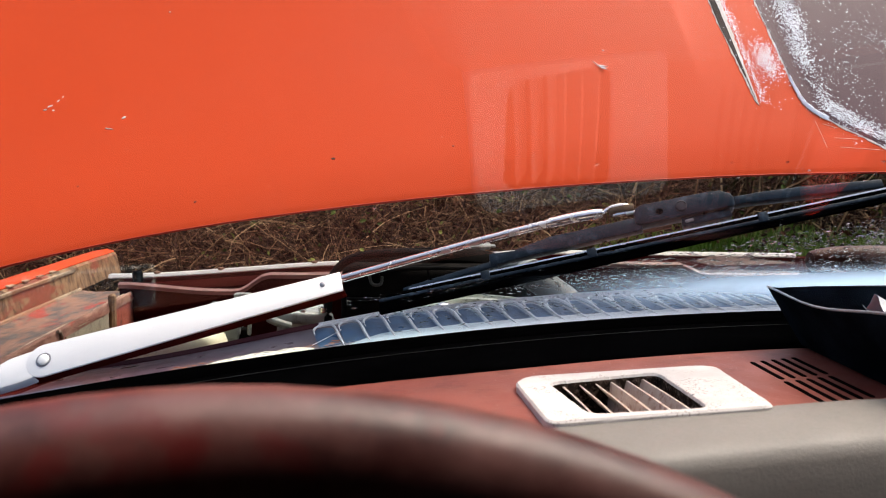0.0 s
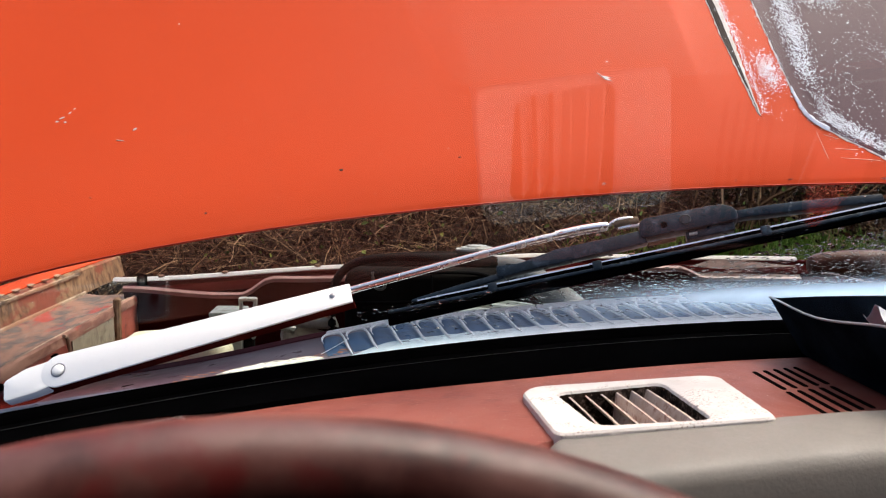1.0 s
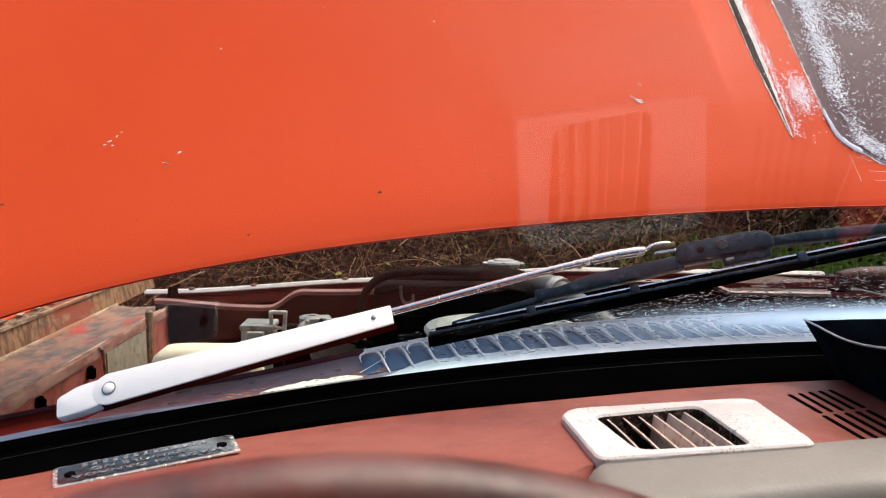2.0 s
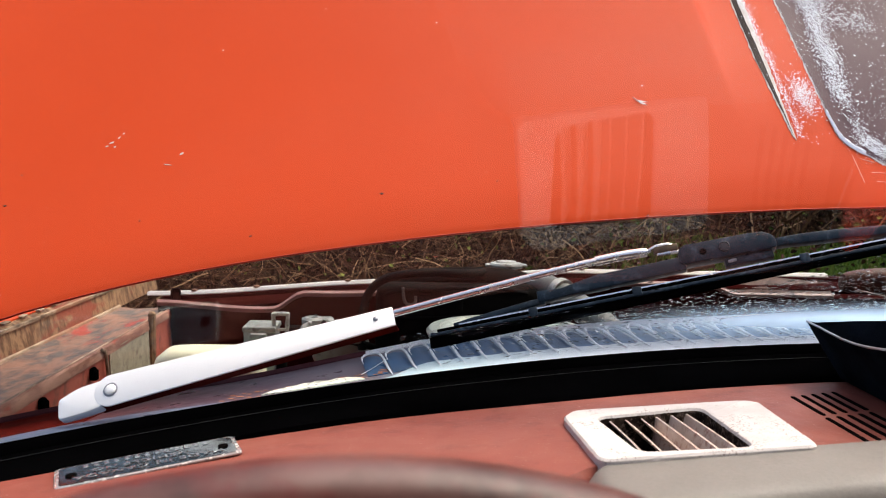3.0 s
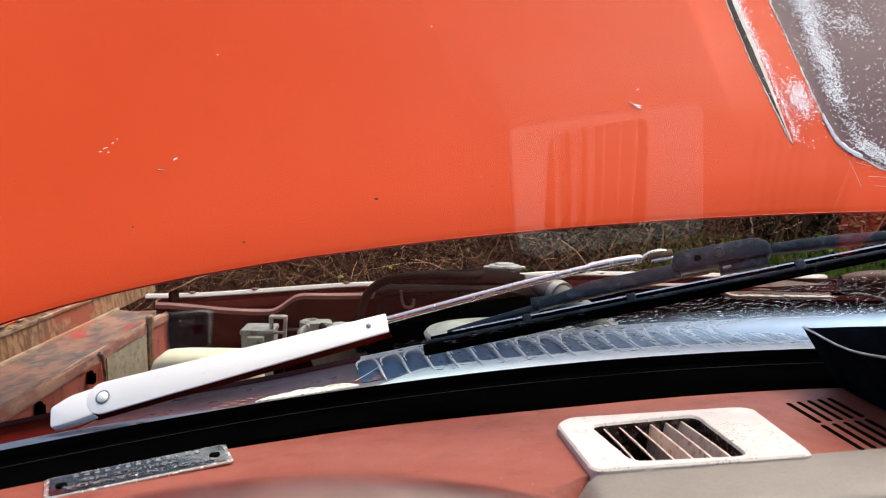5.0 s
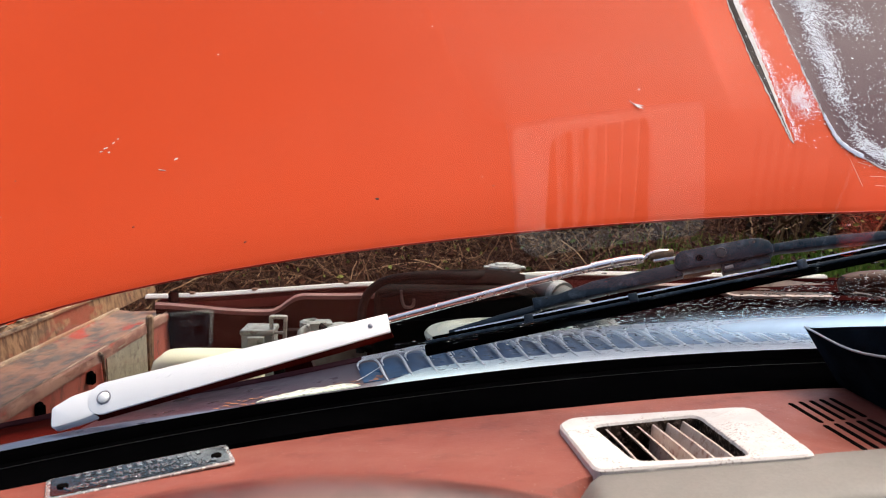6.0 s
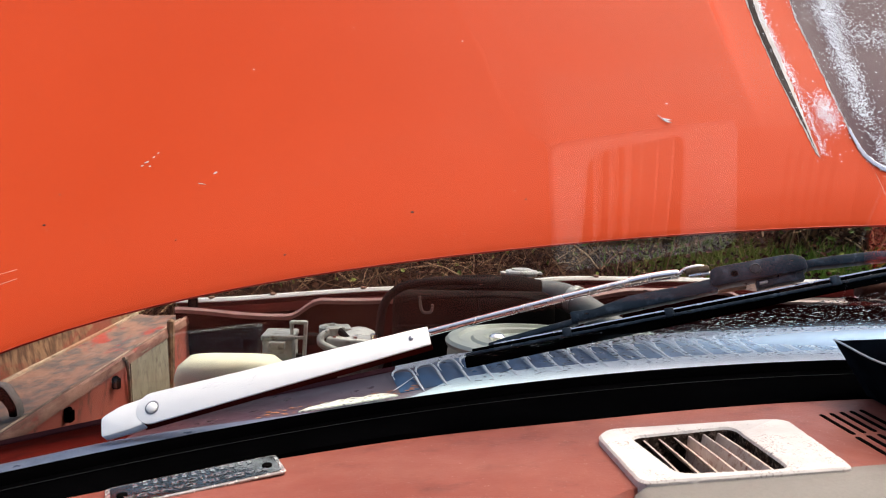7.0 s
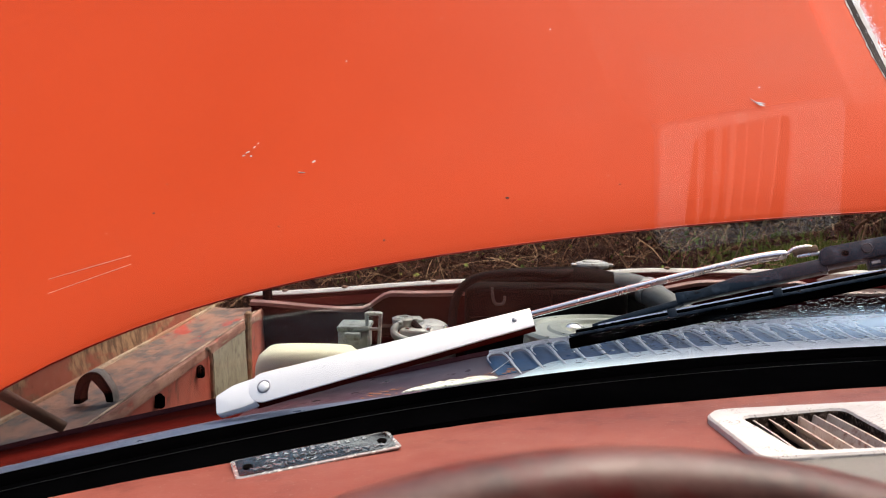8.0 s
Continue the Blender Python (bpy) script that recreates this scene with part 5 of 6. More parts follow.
# ---- engine bay ----
def build_wing(side):
    """side -1: the wing seen on the left; +1 its mirror."""
    left = side < 0
    ob = thing("front_wing", (-0.62 if left else 1.50, 1.3, 0.4), "grimy red front wing with rusty inner flange and shelf", "car wing", group="front wings")
    fx = (lambda x: x) if left else (lambda x: 0.88 - x)
    def strip(name, prof, mat, label="", wob=0.0, y0=0.72, y1=1.90):
        def fn(y, k):
            x, z = prof[k]
            return Vector((fx(x + wob * noise.noise(Vector((y * 6, k, 0)))), y, z + wob * noise.noise(Vector((y * 5, k + 9, 2)))))
        return part(name, sheet(fn, steps(y0, y1, 40), range(len(prof)), 0.002), mat, ob, label)
    strip("shelf", [(-0.490, 0.829), (-0.530, 0.824), (-0.575, 0.822), (-0.612, 0.826)], M["grimy"], "grimy drip shelf", 0.0005)
    strip("rail", [(-0.472, 0.822), (-0.474, 0.834), (-0.477, 0.837), (-0.482, 0.835), (-0.485, 0.828)], M["rail"], "raised seam rail", 0.0005)
    strip("seam", [(-0.4885, 0.828), (-0.4890, 0.8315), (-0.4915, 0.832), (-0.4930, 0.828)], M["seamline"], "second pale seam", 0.0005)
    strip("apron", [(-0.474, 0.826), (-0.476, 0.80), (-0.470, 0.70), (-0.40, 0.58), (-0.36, 0.42)], M["bay"], "inner apron", 0.001)
    strip("inner_flange", [(-0.612, 0.826), (-0.618, 0.850), (-0.622, 0.872), (-0.630, 0.878)], M["rusty"], "rusty upright flange", 0.0015, y1=2.20)
    strip("seam", [(-0.613, 0.8265), (-0.609, 0.830), (-0.605, 0.829), (-0.604, 0.825)], M["seamline"], "pale seam at the foot of the flange", 0.001)
    strip("seam", [(-0.620, 0.866), (-0.617, 0.868), (-0.617, 0.871), (-0.621, 0.872)], M["seamline"], "pale seam along the flange", 0.0015)
    strip("outer_skin", [(-0.628, 0.879), (-0.645, 0.884), (-0.680, 0.878), (-0.715, 0.85), (-0.735, 0.78), (-0.74, 0.60), (-0.735, 0.35)], M["bonnet"], "outer red skin", y1=2.20)
    rng = random.Random(3)
    for i in range(14):
        y = 0.95 + i * 0.065
        part("clip", box((0.009, 0.022, 0.003), pose(fx(-0.626), y, 0.8795, 0, rng.uniform(-12, 12), rng.uniform(-6, 6)), 0.001, 1), M["seamline"], ob)
    if left:
        # black strap bracket, bolts and the slanting stay
        outer = [(q.x, q.z) for q in smooth_path([(x, 0, z) for x, z in ((-0.551, 0.829), (-0.549, 0.846), (-0.543, 0.862), (-0.531, 0.871), (-0.517, 0.8695), (-0.507, 0.857), (-0.5005, 0.845), (-0.499, 0.832))], 3)]
        inner = [(q.x, q.z) for q in smooth_path([(x, 0, z) for x, z in ((-0.542, 0.829), (-0.541, 0.843), (-0.537, 0.854), (-0.530, 0.862), (-0.523, 0.859), (-0.515, 0.850), (-0.509, 0.842), (-0.507, 0.832))], 3)]
        both = list(zip(outer, inner))
        part("strap", sheet(lambda k, j: Vector((both[k][j > 1][0], (1.085, 1.108, 1.108, 1.085, 1.085)[j], both[k][j > 1 and j < 4][1] if j < 4 else both[k][0][1])) if j < 4 else Vector((both[k][0][0], 1.085, both[k][0][1])), range(len(both)), range(5)), M["rubber"], ob, "black bent rubber bump strap")
        # thin grey skin: the lit top of the black strap, given as colour
        part("strap_cover", sheet(lambda k, v: Vector((outer[k][0], 1.089 + 0.018 * v, outer[k][1] + 0.0008)), range(7, len(outer)), [0, 0.5, 1], 0.002, (0.3, 0, -1)), M["strapgrey"], ob, "outer face of the strap, painted a lit grey")
        for y, z in ((1.3657, 0.806), (1.1785, 0.808)):
            clip = part("clip_body", box((0.008, 0.014, 0.020), pose(-0.471, y, z), 0.002, 1), M["rubber"], ob, "black fluted clip")
            for k in range(3):
                part("flute", box((0.010, 0.002, 0.016), pose(-0.469, y - 0.005 + 0.005 * k, z - 0.002), 0.0008, 1), M["dark"], clip)
        part("stiffener", tube(smooth_path([(-0.471, 1.405, 0.836), (-0.470, 1.418, 0.828), (-0.470, 1.430, 0.78), (-0.470, 1.436, 0.70)], 4), 0.003, 8), M["seamline"], ob, "thin pale pipe running down the apron")
        # pale dirt, its colour also holding the metal plate's reflection in the glass
        part("apron_patch", sheet(lambda y, k: Vector(((-0.4725, -0.4700, -0.4660)[k], y, (0.822, 0.760, 0.690)[k] + 0.004 * math.sin(30 * y))), steps(1.445, 1.66, 10), range(3), 0.002, (-1, 0, 0)), M["patch"], ob, "pale dirty patch on the apron with a reflection in its colour")
        part("corner_post", box((0.012, 0.020, 0.32), pose(-0.470, 1.675, 0.695), 0.004, 1), M["rusty"], ob, "pale rusty corner post")
        part("stay", tube([(-0.585, 0.93, 0.900), (-0.500, 0.955, 0.838)], 0.007, 12), M["rust"], ob, "rusty slanting stay")


def build_front():
    ob = thing("slam_panel", (0.46, 1.87, 0.55), "maroon front cross panel with a pale metal top strip", "slam panel")
    def zt(x):
        return 0.861 + 0.036 * ease((x + 0.55) / 0.6) + 0.028 * ease((x - 0.05) / 0.35)
    part("top_strip", sheet(lambda x, k: Vector((x, 1.858 + (0, 0.004, 0.022, 0.026)[k], zt(x) + (0.003, 0.0085, 0.0085, 0.002)[k] - 0.004)), steps(-0.535, 0.98, 66), range(4), 0.002), M["trim"], ob, "pale metal strip")
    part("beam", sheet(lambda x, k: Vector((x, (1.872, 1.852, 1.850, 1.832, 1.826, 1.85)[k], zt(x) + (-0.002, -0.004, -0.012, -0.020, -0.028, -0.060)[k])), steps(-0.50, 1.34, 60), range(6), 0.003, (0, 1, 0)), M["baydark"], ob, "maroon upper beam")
    def ridge(x):
        return 0.838 + 0.036 * ease((x + 0.26) / 0.07) + 0.010 * ease((x + 0.15) / 0.3) + 0.012 * ease((-0.30 - x) / 0.2) + 0.022 * ease((x - 0.35) / 0.15) - 0.021 * ease((x - 0.69) / 0.06)
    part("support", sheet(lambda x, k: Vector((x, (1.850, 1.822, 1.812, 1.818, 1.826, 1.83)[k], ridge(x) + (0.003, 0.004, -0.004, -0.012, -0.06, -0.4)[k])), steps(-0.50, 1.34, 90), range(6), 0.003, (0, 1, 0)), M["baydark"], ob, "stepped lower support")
    for x in (-0.435, -0.30, -0.10, 0.42, 0.60):
        part("bolt", lathe([(0.007, 0), (0.007, 0.004), (0.003, 0.006)], 8, pose(x, 1.867, zt(x) + 0.0035)), M["rust"], ob)
    part("bump_stop", lathe([(0.011, 0), (0.011, 0.02), (0.008, 0.026)], 14, pose(-0.47, 1.845, zt(-0.47) - 0.012)), M["rubber"], ob)
    # pink colour here is the gloss highlight along the maroon fold
    part("fold", sheet(lambda x, k: Vector((x, (1.816, 1.810, 1.811)[k], ridge(x) + (0.0065, 0.002, -0.006)[k])), steps(-0.50, 0.74, 80), range(3), 0.002, (0, 1, 0)), M["fold"], ob, "folded edge of the support, pink highlight painted in")
    part("fold", sheet(lambda x, k: Vector((x, (1.812, 1.806, 1.807)[k], ridge(x) + (0.0060, 0.003, -0.002)[k] + 0.001 * noise.noise(Vector((x * 40, 0, 0))))), steps(0.725, 0.968, 30), range(3), 0.002, (0, 1, 0)), M["paleedge"], ob, "pale edge of the support")
    part("corner_plate", sheet(lambda x, k: Vector((x, (1.822, 1.828, 1.840, 1.846)[k], ridge(x) + 0.004 + (zt(x) - 0.004 - ridge(x)) * (0, 0.3, 0.7, 1)[k] * ease((x - 0.66) / 0.14) * (1 - 0.35 * ease((x - 0.80) / 0.17)) + 0.002 * noise.noise(Vector((x * 20, k, 4))))), steps(0.72, 0.972, 24), range(4), 0.002, (0, 1, 0)), M["dirtyplate"], ob, "dirty pale corner plate")
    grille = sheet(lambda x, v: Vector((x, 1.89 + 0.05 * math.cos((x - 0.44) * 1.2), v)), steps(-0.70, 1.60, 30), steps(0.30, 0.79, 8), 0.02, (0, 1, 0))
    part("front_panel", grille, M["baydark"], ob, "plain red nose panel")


def build_radiator():
    ob = thing("radiator", (0.11, 1.68, 0.45), "black radiator with a filler cap and shroud in the engine bay", "radiator")
    part("core", box((0.35, 0.05, 0.44), pose(0.165, 1.72, 0.70), 0.006), M["blackmetal"], ob)
    part("top_tank", tube(smooth_path([(0.005, 1.70, 0.905), (0.05, 1.70, 0.922), (0.2, 1.70, 0.928), (0.29, 1.70, 0.915)], 5), 0.032, 14, flat=0.7), M["blackmetal"], ob, "black top tank")
    part("shroud", box((0.315, 0.09, 0.17), pose(0.1275, 1.64, 0.838), 0.02, 3), M["blackmetal"], ob, "black fan shroud")
    part("bracket", tube(smooth_path([(0.022, 1.592, 0.921), (0.024, 1.592, 0.900), (0.030, 1.592, 0.890), (0.042, 1.592, 0.890), (0.046, 1.592, 0.897), (0.046, 1.592, 0.905)], 4), 0.0028, 8), M["greyhose"], ob, "grey bent bracket")
    part("shroud_rib", tube(smooth_path([(0.132, 1.594, 0.919), (0.134, 1.592, 0.895), (0.133, 1.592, 0.880)], 4), 0.0025, 8), M["hose"], ob)
    part("shroud_rib", tube(smooth_path([(-0.02, 1.594, 0.862), (0.06, 1.591, 0.864), (0.16, 1.592, 0.868), (0.26, 1.594, 0.866)], 4), 0.0030, 8), M["blackmetal"], ob)
    part("shroud_rib", tube(smooth_path([(-0.015, 1.60, 0.906), (0.02, 1.594, 0.915), (0.10, 1.592, 0.921), (0.20, 1.594, 0.922), (0.26, 1.60, 0.912)], 4), 0.0040, 8), M["hose"], ob)
    part("filler_neck", lathe([(0.022, 0), (0.022, 0.018), (0.026, 0.02)], 20, pose(0.235, 1.745, 0.925)), M["alu"], ob)
    cap = part("filler_cap", lathe([(0.034, 0.0), (0.035, 0.006), (0.033, 0.010), (0.022, 0.011), (0.020, 0.014), (0.008, 0.015)], 24, pose(0.235, 1.745, 0.945)), M["alu"], ob, "dull aluminium filler cap")
    for s in (-1, 1):
        part("cap_ear", box((0.014, 0.022, 0.005), pose(0.235 + s * 0.036, 1.745, 0.95), 0.001, 1), M["alu"], cap)
    hose = thing("overflow_hose", (-0.06, 1.62, 0.85), "black rubber hose arched over the radiator shroud", "hose")
    part("pipe", tube(smooth_path([(-0.054, 1.60, 0.80), (-0.053, 1.60, 0.862), (-0.043, 1.60, 0.908), (-0.008, 1.60, 0.938), (0.065, 1.60, 0.949), (0.140, 1.63, 0.945), (0.205, 1.72, 0.940)], 7), 0.0082, 12), M["hose"], hose)
    part("clamp", tube([(-0.062, 1.60, 0.835), (-0.062, 1.60, 0.845)], 0.0098, 14), M["steel"], hose)
    top = thing("radiator_hose", (0.3, 1.6, 0.85), "thick grey ribbed hose with a clamp", "hose")
    part("pipe", tube(smooth_path([(0.27, 1.70, 0.915), (0.31, 1.66, 0.915), (0.35, 1.58, 0.895), (0.40, 1.48, 0.855), (0.42, 1.40, 0.80)], 7), 0.026, 16), M["greyhose"], top)
    part("clamp", tube([(0.325, 1.635, 0.912), (0.333, 1.62, 0.909)], 0.029, 16), M["alu"], top)


def build_engine():
    ob = thing("engine", (0.42, 1.2, 0.35), "dark grimy engine block with cast covers", "engine")
    part("block", box((0.52, 0.60, 0.38), pose(0.45, 1.22, 0.60), 0.03, 3), M["blackmetal"], ob)
    part("intake", box((0.34, 0.40, 0.06), pose(0.42, 1.25, 0.80), 0.02, 3), M["greypart"], ob, "cast grey intake")
    for x in (0.66, 0.22):
        part("rocker_cover", tube([(x, 0.98, 0.79), (x, 1.48, 0.79)], 0.06, 18, flat=0.7), M["blackmetal"], ob)
    for i in range(5):
        part("lead", tube(smooth_path([(0.46 + 0.02 * i, 1.02, 0.84), (0.52 + 0.03 * i, 1.05, 0.90 - 0.006 * i), (0.62 + 0.02 * i, 1.10 + 0.07 * i, 0.86), (0.68, 1.02 + 0.1 * i, 0.80)], 5), 0.005, 8), M["hose"], ob)
    part("bracket", box((0.05, 0.006, 0.09), pose(0.50, 1.06, 0.88, 0, 20, 15), 0.002, 1), M["alu"], ob)
    part("fuel_pipe", tube(smooth_path([(0.30, 1.15, 0.885), (0.36, 1.10, 0.90), (0.44, 1.06, 0.905), (0.48, 1.0, 0.87)], 5), 0.006, 8), M["alu"], ob)
    ac = thing("air_cleaner", (0.187, 1.31, 0.84), "round greenish-grey air cleaner with a ringed lid", "air cleaner")
    m = pose(0.187, 1.31, 0.854)
    part("pan", lathe([(0.10, 0.0), (0.122, 0.006), (0.125, 0.02), (0.122, 0.036)], 40, m), M["lid"], ac)
    lid = part("lid", lathe([(0.126, 0.034), (0.128, 0.040), (0.124, 0.045), (0.108, 0.047), (0.104, 0.042), (0.088, 0.042), (0.084, 0.046), (0.066, 0.046), (0.062, 0.040), (0.035, 0.040), (0.030, 0.046), (0.016, 0.047)], 48, m), M["lid"], ac, "pressed ringed lid")
    part("wing_nut", lathe([(0.013, 0.0415), (0.013, 0.048), (0.008, 0.052), (0.003, 0.0525)], 16, m @ Matrix.Translation((-0.047, -0.008, 0))), M["steel"], lid, "bright wing nut")
    part("snorkel", tube(smooth_path([(0.30, 1.35, 0.872), (0.36, 1.40, 0.874), (0.42, 1.45, 0.866)], 5), 0.028, 14, flat=0.7), M["greypart"], ac, "grey intake snorkel")

    b = thing("washer_bottle", (-0.295, 1.41, 0.68), "yellowed white plastic washer bottle", "washer bottle")
    prof = rounded([(-0.09, -0.045), (0.09, -0.045), (0.09, 0.045), (-0.09, 0.045)], 0.03, 5)
    g = bmesh.new()
    rings = [[g.verts.new((-0.295 + x * s, 1.41 + y * s, z)) for x, y in prof] for s, z in ((0.92, 0.68), (1.0, 0.69), (1.0, 0.79), (0.985, 0.812), (0.93, 0.828), (0.80, 0.838), (0.5, 0.842))]
    for p, q in zip(rings, rings[1:]):
        for k in range(len(prof)):
            g.faces.new((p[k], p[(k + 1) % len(prof)], q[(k + 1) % len(prof)], q[k]))
    g.faces.new(rings[0][::-1])
    g.faces.new(rings[-1])
    part("body", g, M["bottle"], b, "", 60)

    rel = thing("relay_box", (-0.236, 1.55, 0.66), "grey relay box with a slotted metal bracket", "relay box")
    part("case", box((0.056, 0.07, 0.19), pose(-0.236, 1.56, 0.752), 0.005), M["greypart"], rel)
    part("lid", box((0.060, 0.074, 0.010), pose(-0.236, 1.56, 0.850), 0.003), M["greypart"], rel, "pale grey lid")
    part("connector", box((0.030, 0.02, 0.014), pose(-0.236, 1.52, 0.838), 0.003), M["greypart"], rel)
    for x in (-0.2105, -0.188):
        part("bracket_leg", box((0.0065, 0.010, 0.075), pose(x, 1.54, 0.842, 0, -4 if x < -0.2 else 3), 0.0015, 1), M["alu"], rel)
    part("bracket_top", box((0.029, 0.010, 0.007), pose(-0.1995, 1.54, 0.877), 0.002, 1), M["alu"], rel)
    part("bracket_rib", box((0.022, 0.006, 0.005), pose(-0.1995, 1.54, 0.848), 0.001, 1), M["alu"], rel)
    part("stem", box((0.02, 0.02, 0.16), pose(-0.1995, 1.552, 0.735), 0.003, 1), M["blackmetal"], rel)
    alt = thing("alternator", (-0.11, 1.68, 0.72), "grey cast alternator with a bracket", "alternator")
    part("housing", lathe([(0.045, -0.05), (0.055, -0.045), (0.055, 0.03), (0.048, 0.045), (0.02, 0.05)], 24, frame_of((-0.10, 1.68, 0.785), (1, 0, 0), (0, -1, 0.1))), M["alu"], alt)
    part("mount", box((0.05, 0.05, 0.022), pose(-0.14, 1.69, 0.832, 0, 0, 12), 0.004), M["greypart"], alt)
    part("terminal_cap", lathe([(0.020, 0), (0.022, 0.004), (0.022, 0.014), (0.017, 0.018), (0.010, 0.018), (0.008, 0.014)], 18, pose(-0.150, 1.63, 0.838)), M["greypart"], alt)
    for a in (20, 140, 260):
        part("cap_ear", box((0.012, 0.008, 0.008), pose(-0.150 + 0.024 * math.cos(radians(a)), 1.63 + 0.024 * math.sin(radians(a)), 0.848, 0, 0, a), 0.002, 1), M["alu"], alt)
    part("outlet", tube(smooth_path([(-0.152, 1.61, 0.845), (-0.165, 1.60, 0.838), (-0.162, 1.59, 0.826), (-0.140, 1.58, 0.818), (-0.12, 1.58, 0.812)], 5), 0.0075, 10), M["greypart"], alt, "bent grey outlet pipe")
    part("top_cover", box((0.105, 0.07, 0.024), pose(-0.105, 1.63, 0.824, 0, 3, 0), 0.008, 3), M["alu"], alt, "dull grey cast cover")
    for x in (-0.14, -0.10, -0.066):
        part("bolt", lathe([(0.006, 0), (0.006, 0.004), (0.003, 0.005)], 6, pose(x, 1.605, 0.836)), M["steel"], alt)
    part("terminal_block", box((0.03, 0.03, 0.02), pose(-0.185, 1.64, 0.826), 0.003), M["blackmetal"], alt)
    part("cable", tube(smooth_path([(-0.15, 1.67, 0.848), (-0.13, 1.62, 0.845), (-0.10, 1.62, 0.82), (-0.03, 1.62, 0.80)], 5), 0.007, 8), M["hose"], alt)
    cov = thing("heater_duct", (0.95, 1.45, 0.80), "dark maroon rounded duct cover in the engine bay", "duct cover")
    part("body", tube(smooth_path([(0.790, 1.45, 0.962), (0.800, 1.45, 0.962), (0.86, 1.45, 0.964), (0.98, 1.45, 0.962), (1.18, 1.45, 0.955)], 5), [0.004, 0.0095, 0.0125, 0.0145, 0.016, 0.0175, 0.0195, 0.0212, 0.0226, 0.0238, 0.0246, 0.0252] + [0.026] * 9, 20), M["duct"], cov)
    part("flange", tube(smooth_path([(0.800, 1.424, 0.950), (0.815, 1.422, 0.950), (0.84, 1.421, 0.945), (0.875, 1.420, 0.938), (0.92, 1.420, 0.932), (1.10, 1.42, 0.925)], 5), 0.0026, 8, flat=0.6), M["paleedge"], cov, "pale lower flange")
    part("bracket", box((0.05, 0.03, 0.16), pose(1.0, 1.45, 0.86), 0.004), M["blackmetal"], cov)
    bay = sheet(lambda x, y: Vector((x, y, 0.42 + 0.02 * math.sin(8 * x) * math.cos(6 * y))), steps(-0.42, 1.30, 14), steps(0.72, 1.85, 12), 0.01)
    tagged(link("floor_bay", bay, M["blackmetal"]), "dark grimy bottom of the engine bay", "engine bay floor", kind="structure")


# ---- hedge and grass ----
def build_hedge():
    rng = random.Random(11)
    bm = bmesh.new()
    def cane(p, d, length, r, n=7):
        pts = []
        for i in range(n):
            pts.append(p.copy())
            d = (d + Vector((rng.uniform(-0.3, 0.3), rng.uniform(-0.25, 0.25), rng.uniform(-0.35, 0.25)))).normalized()
            p = p + d * length / n
        tube(pts, [r * (1 - 0.7 * i / n) for i in range(n)], 4, bm)
    for i in range(11000):
        x = rng.uniform(-2.6, 3.6)
        y = rng.uniform(2.85, 3.9)
        if x > 0.95 and y < 3.58:
            continue
        z = bank(x, y) + rng.uniform(-0.05, 0.34 if rng.random() < 0.85 else 0.48)
        cane(Vector((x, y, z)), Vector((rng.uniform(-1, 1), rng.uniform(-0.6, 0.4), rng.uniform(-0.9, 0.5))).normalized(), rng.uniform(0.2, 0.6), 0.0008 + 0.0026 * rng.random() ** 3)
    for i in range(46):
        x, y = rng.uniform(0.55, 2.6), rng.uniform(3.45, 3.75)
        cane(Vector((x, y, bank(x, y) - 0.05)), Vector((rng.uniform(-0.3, 0.3), 0, 1.6)).normalized(), rng.uniform(0.7, 1.3), rng.uniform(0.004, 0.010), 9)
    tagged(link("bramble_stems", bm, M["twig"], recalc=False), "tangle of dry brown bramble stems", "brambles", kind="stuff")
    for name, mat, count, label, cat in (("bramble_leaves", "leaf", 3000, "scattered small green bramble leaves", "leaves"), ("dead_leaves", "deadleaf", 22000, "brown dead leaves caught in the brambles", "dead leaves")):
        verts, faces = [], []
        for i in range(count):
            x, y = rng.uniform(-2.8, 3.8), rng.uniform(2.85, 4.1)
            if name == "bramble_leaves" and noise.noise(Vector((x * 1.8, 0, 5))) + 0.12 < 0:
                continue
            z = bank(x, y) + (rng.uniform(0.0, 0.42) if name == "bramble_leaves" else 0.40 * rng.random() ** 2)
            s = rng.uniform(0.006, 0.017)
            m = Matrix.Translation((x, y, z)) @ Euler((rng.uniform(-1.4, 1.4), rng.uniform(-1.4, 1.4), rng.uniform(0, 6.3))).to_matrix().to_4x4()
            k = len(verts)
            verts += [m @ Vector(v) for v in ((0, -s, 0), (s * 0.6, -0.2 * s, s * 0.25), (s * 0.45, 0.5 * s, s * 0.2), (0, s * 1.1, 0), (-s * 0.45, 0.5 * s, s * 0.2), (-s * 0.6, -0.2 * s, s * 0.25))]
            faces += [(k, k + 1, k + 2, k + 3), (k, k + 3, k + 4, k + 5)]
        me = bpy.data.meshes.new(name)
        me.from_pydata(verts, [], faces)
        me.materials.append(M[mat])
        tagged(new(name, me), label, cat, kind="stuff")
    # hedge carried up out of view so that it blocks the low sky
    verts, faces = [], []
    for i in range(26000):
        x, y = rng.uniform(-6.0, 7.0), rng.uniform(3.7, 4.5)
        z = bank(x, y) + rng.uniform(0.0, 1.75 + 0.35 * noise.noise(Vector((x * 1.1, y, 2))))
        s = rng.uniform(0.016, 0.040)
        m = Matrix.Translation((x, y, z)) @ Euler((rng.uniform(-1.4, 1.4), rng.uniform(-1.4, 1.4), rng.uniform(0, 6.3))).to_matrix().to_4x4()
        k = len(verts)
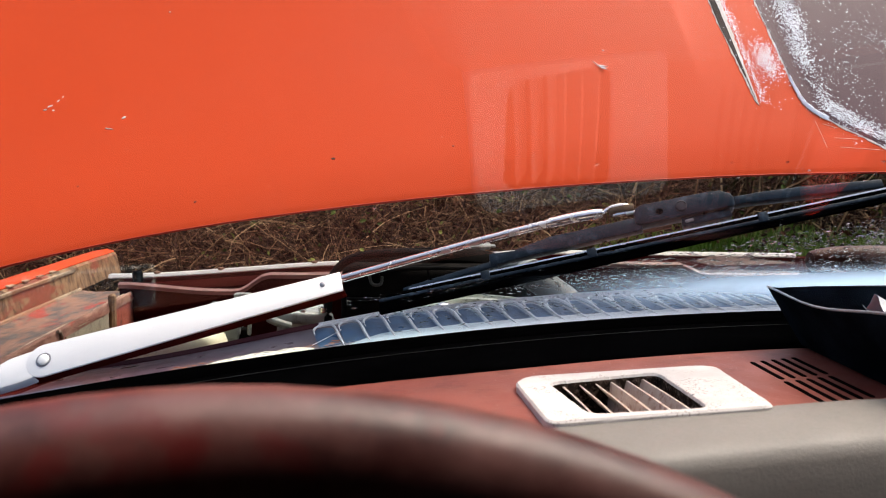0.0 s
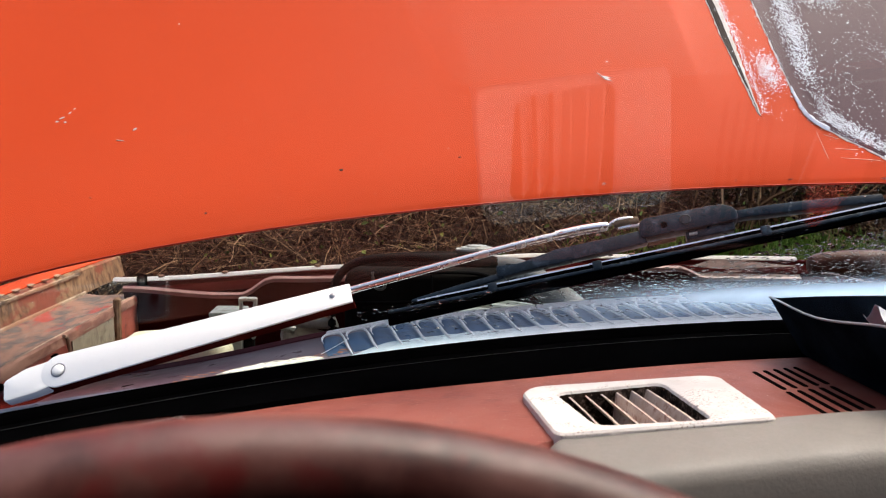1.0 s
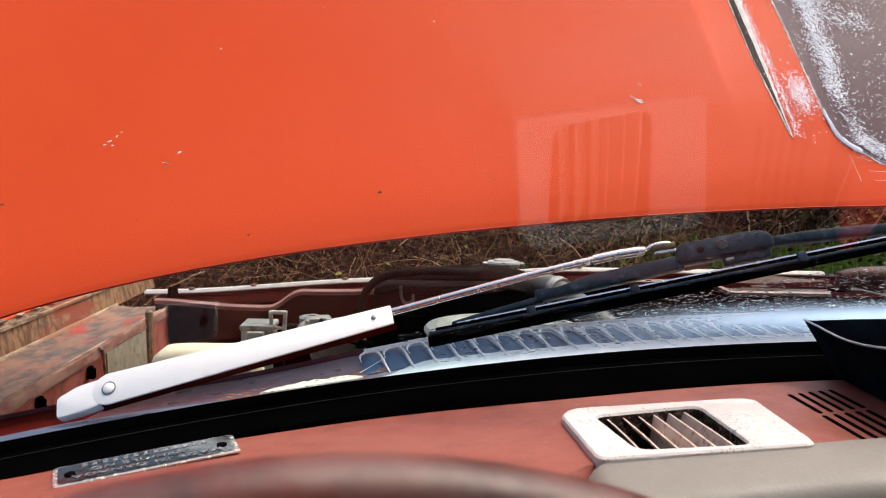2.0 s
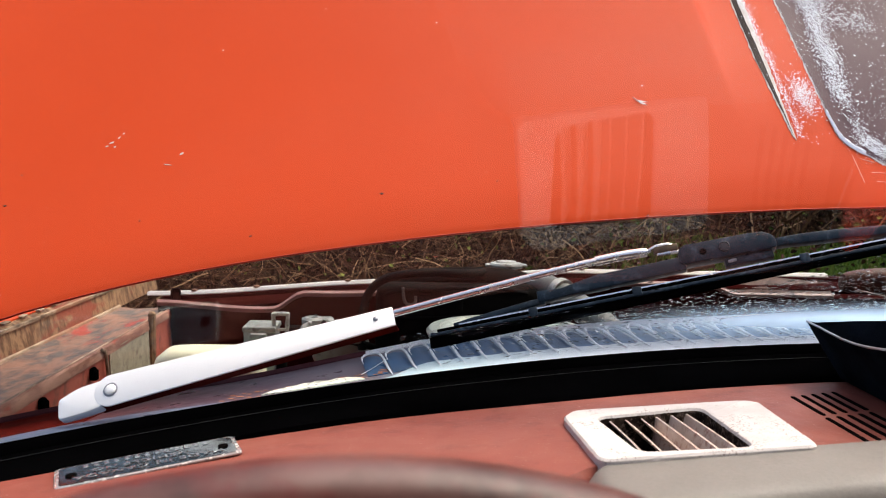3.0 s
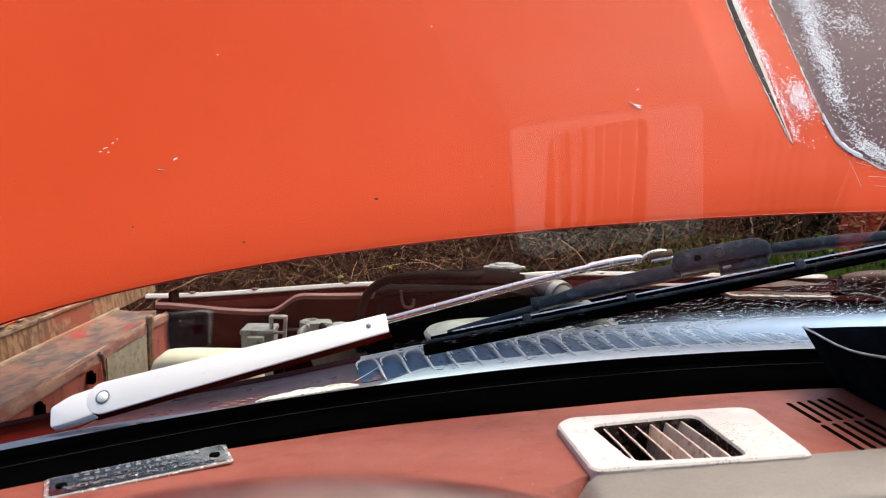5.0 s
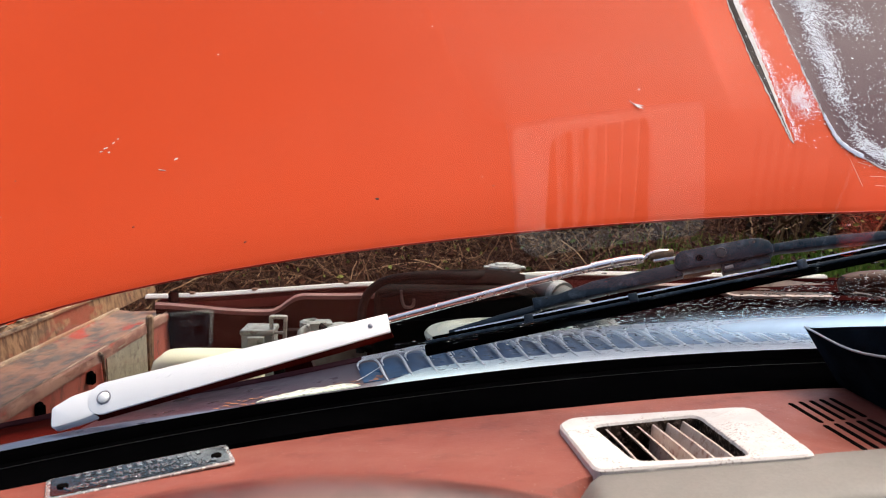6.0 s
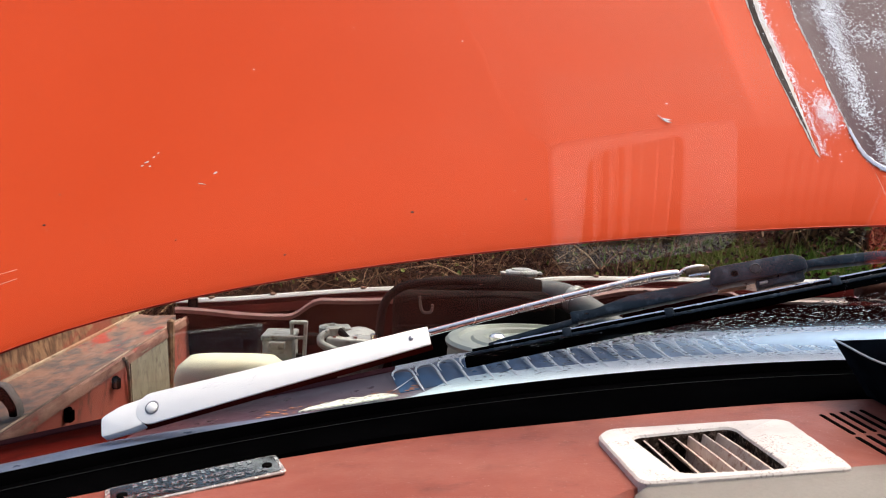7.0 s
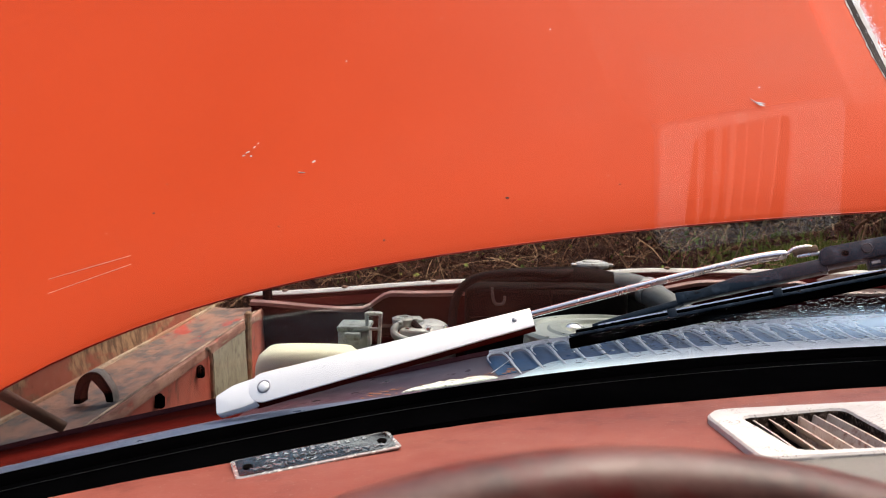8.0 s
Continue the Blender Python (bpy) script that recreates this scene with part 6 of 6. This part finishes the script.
        verts += [m @ Vector(v) for v in ((0, -s, 0), (s * 0.6, -0.2 * s, s * 0.25), (s * 0.45, 0.5 * s, s * 0.2), (0, s * 1.1, 0), (-s * 0.45, 0.5 * s, s * 0.2), (-s * 0.6, -0.2 * s, s * 0.25))]
        faces += [(k, k + 1, k + 2, k + 3), (k, k + 3, k + 4, k + 5)]
    me = bpy.data.meshes.new("hedge")
    me.from_pydata(verts, [], faces)
    me.materials.append(M["hedgeleaf"])
    tagged(new("hedge", me), "dark leafy hedge behind the brambles, unseen top added against low sky", "hedge", kind="stuff")
    verts, faces = [], []
    for i in range(52000):
        x, y = rng.uniform(0.7, 4.6), rng.uniform(2.2, 3.55)
        if rng.random() > ease((x - 0.75 + 0.3 * noise.noise(Vector((x * 2, y * 2, 3)))) / 0.7):
            continue
        if rng.random() > ease((4.6 - x + 0.5 * noise.noise(Vector((x * 2, y * 2, 7)))) / 0.9) * ease((y - 2.20 + 0.35 * noise.noise(Vector((x * 3, y * 3, 9)))) / 0.4):
            continue
        z = bank(x, y) - 0.005
        h, w = rng.uniform(0.05, 0.16), rng.uniform(0.002, 0.004)
        a = rng.uniform(0, 6.3)
        c, s = math.cos(a), math.sin(a)
        bx, by = rng.uniform(-0.06, 0.06), rng.uniform(-0.06, 0.06)
        k = len(verts)
        verts += [(x - w * c, y - w * s, z), (x + w * c, y + w * s, z), (x + bx * 0.4 + w * 0.7 * c, y + by * 0.4 + w * 0.7 * s, z + h * 0.6), (x + bx * 0.4 - w * 0.7 * c, y + by * 0.4 - w * 0.7 * s, z + h * 0.6), (x + bx, y + by, z + h)]
        faces += [(k, k + 1, k + 2, k + 3), (k + 3, k + 2, k + 4)]
    me = bpy.data.meshes.new("grass")
    me.from_pydata(verts, [], faces)
    me.materials.append(M["grass"])
    tagged(new("grass", me), "green grass on the bank", "grass", kind="stuff")


def build_drops():
    """Raindrops on the outside of the glass below the wiper."""
    n = Nodes("water")
    n.t.nodes.remove(n.b)
    clear = n.t.nodes.new("ShaderNodeBsdfTransparent")
    clear.inputs[0].default_value = (0.58, 0.60, 0.60, 1)
    gloss = n.t.nodes.new("ShaderNodeBsdfGlossy")
    gloss.inputs["Roughness"].default_value = 0.02
    fr = n.t.nodes.new("ShaderNodeFresnel")
    fr.inputs["IOR"].default_value = 1.33
    mix = n.t.nodes.new("ShaderNodeMixShader")
    for a, b in ((fr.outputs[0], mix.inputs[0]), (clear.outputs[0], mix.inputs[1]), (gloss.outputs[0], mix.inputs[2]), (mix.outputs[0], n.t.nodes["Material Output"].inputs[0])):
        n.t.links.new(a, b)
    rng = random.Random(7)
    verts, faces = [], []
    seg = 8
    for i in range(36000):
        x = rng.uniform(0.02, 0.74)
        v = rng.uniform(0.006, 0.26)
        wiped = 0.079 + 0.20 * x + 0.25 * max(0.0, x - 0.25)
        if v < 0.078 and rng.random() > 0.3:
            continue
        if v > wiped + 0.006 and rng.random() > 0.02:
            continue
        if rng.random() > ease((x + 0.02) / 0.15):
            continue
        r = 0.00025 + 0.0010 * rng.random() ** 3.5
        nn = pane_normal(x, v)
        nn = nn if nn.z > 0 else -nn
        m = frame_of(pane(x, v) + Vector((0, 0.0024, 0.0044)) + nn * 0.0001, (1, 0.1, 0), nn)
        k = len(verts)
        st = rng.uniform(0.8, 2.0)
        for rr, hh in ((1.0, 0.0), (0.88, 0.17), (0.52, 0.29)):
            verts += [m @ Vector((rr * r * st * math.cos(2 * math.pi * j / seg), rr * r * math.sin(2 * math.pi * j / seg), hh * r)) for j in range(seg)]
        verts.append(m @ Vector((0, 0, 0.34 * r)))
        for ring in range(2):
            for j in range(seg):
                a, b = k + ring * seg + j, k + ring * seg + (j + 1) % seg
                faces.append((a, b, b + seg, a + seg))
        for j in range(seg):
            faces.append((k + 2 * seg + j, k + 2 * seg + (j + 1) % seg, k + 3 * seg))
        faces.append(tuple(k + j for j in range(seg))[::-1])
    me = bpy.data.meshes.new("raindrops")
    me.from_pydata(verts, [], faces)
    for p in me.polygons:
        p.use_smooth = True
    me.materials.append(n.m)
    w = Nodes("clear_water")
    w.set(Base_Color=(1, 1, 1, 1), Roughness=0.0, IOR=1.33, Transmission_Weight=1.0)
    me.materials.append(w.m)
    per = 3 * seg + 1
    for p in me.polygons:
        p.material_index = (p.vertices[0] // per) % 4 == 0
    ob = tagged(new("raindrops", me), "small raindrops beaded on the windscreen", "raindrops", kind="stuff")
    ob.visible_shadow = False


build_ground()
build_shell()
build_windscreen()
build_bonnet()
build_wing(-1)
build_wing(1)
build_front()
build_dash()
build_cowl()
build_wheel()
build_wiper()
build_radiator()
build_engine()
build_tray()
build_plate()
build_hedge()
build_drops()
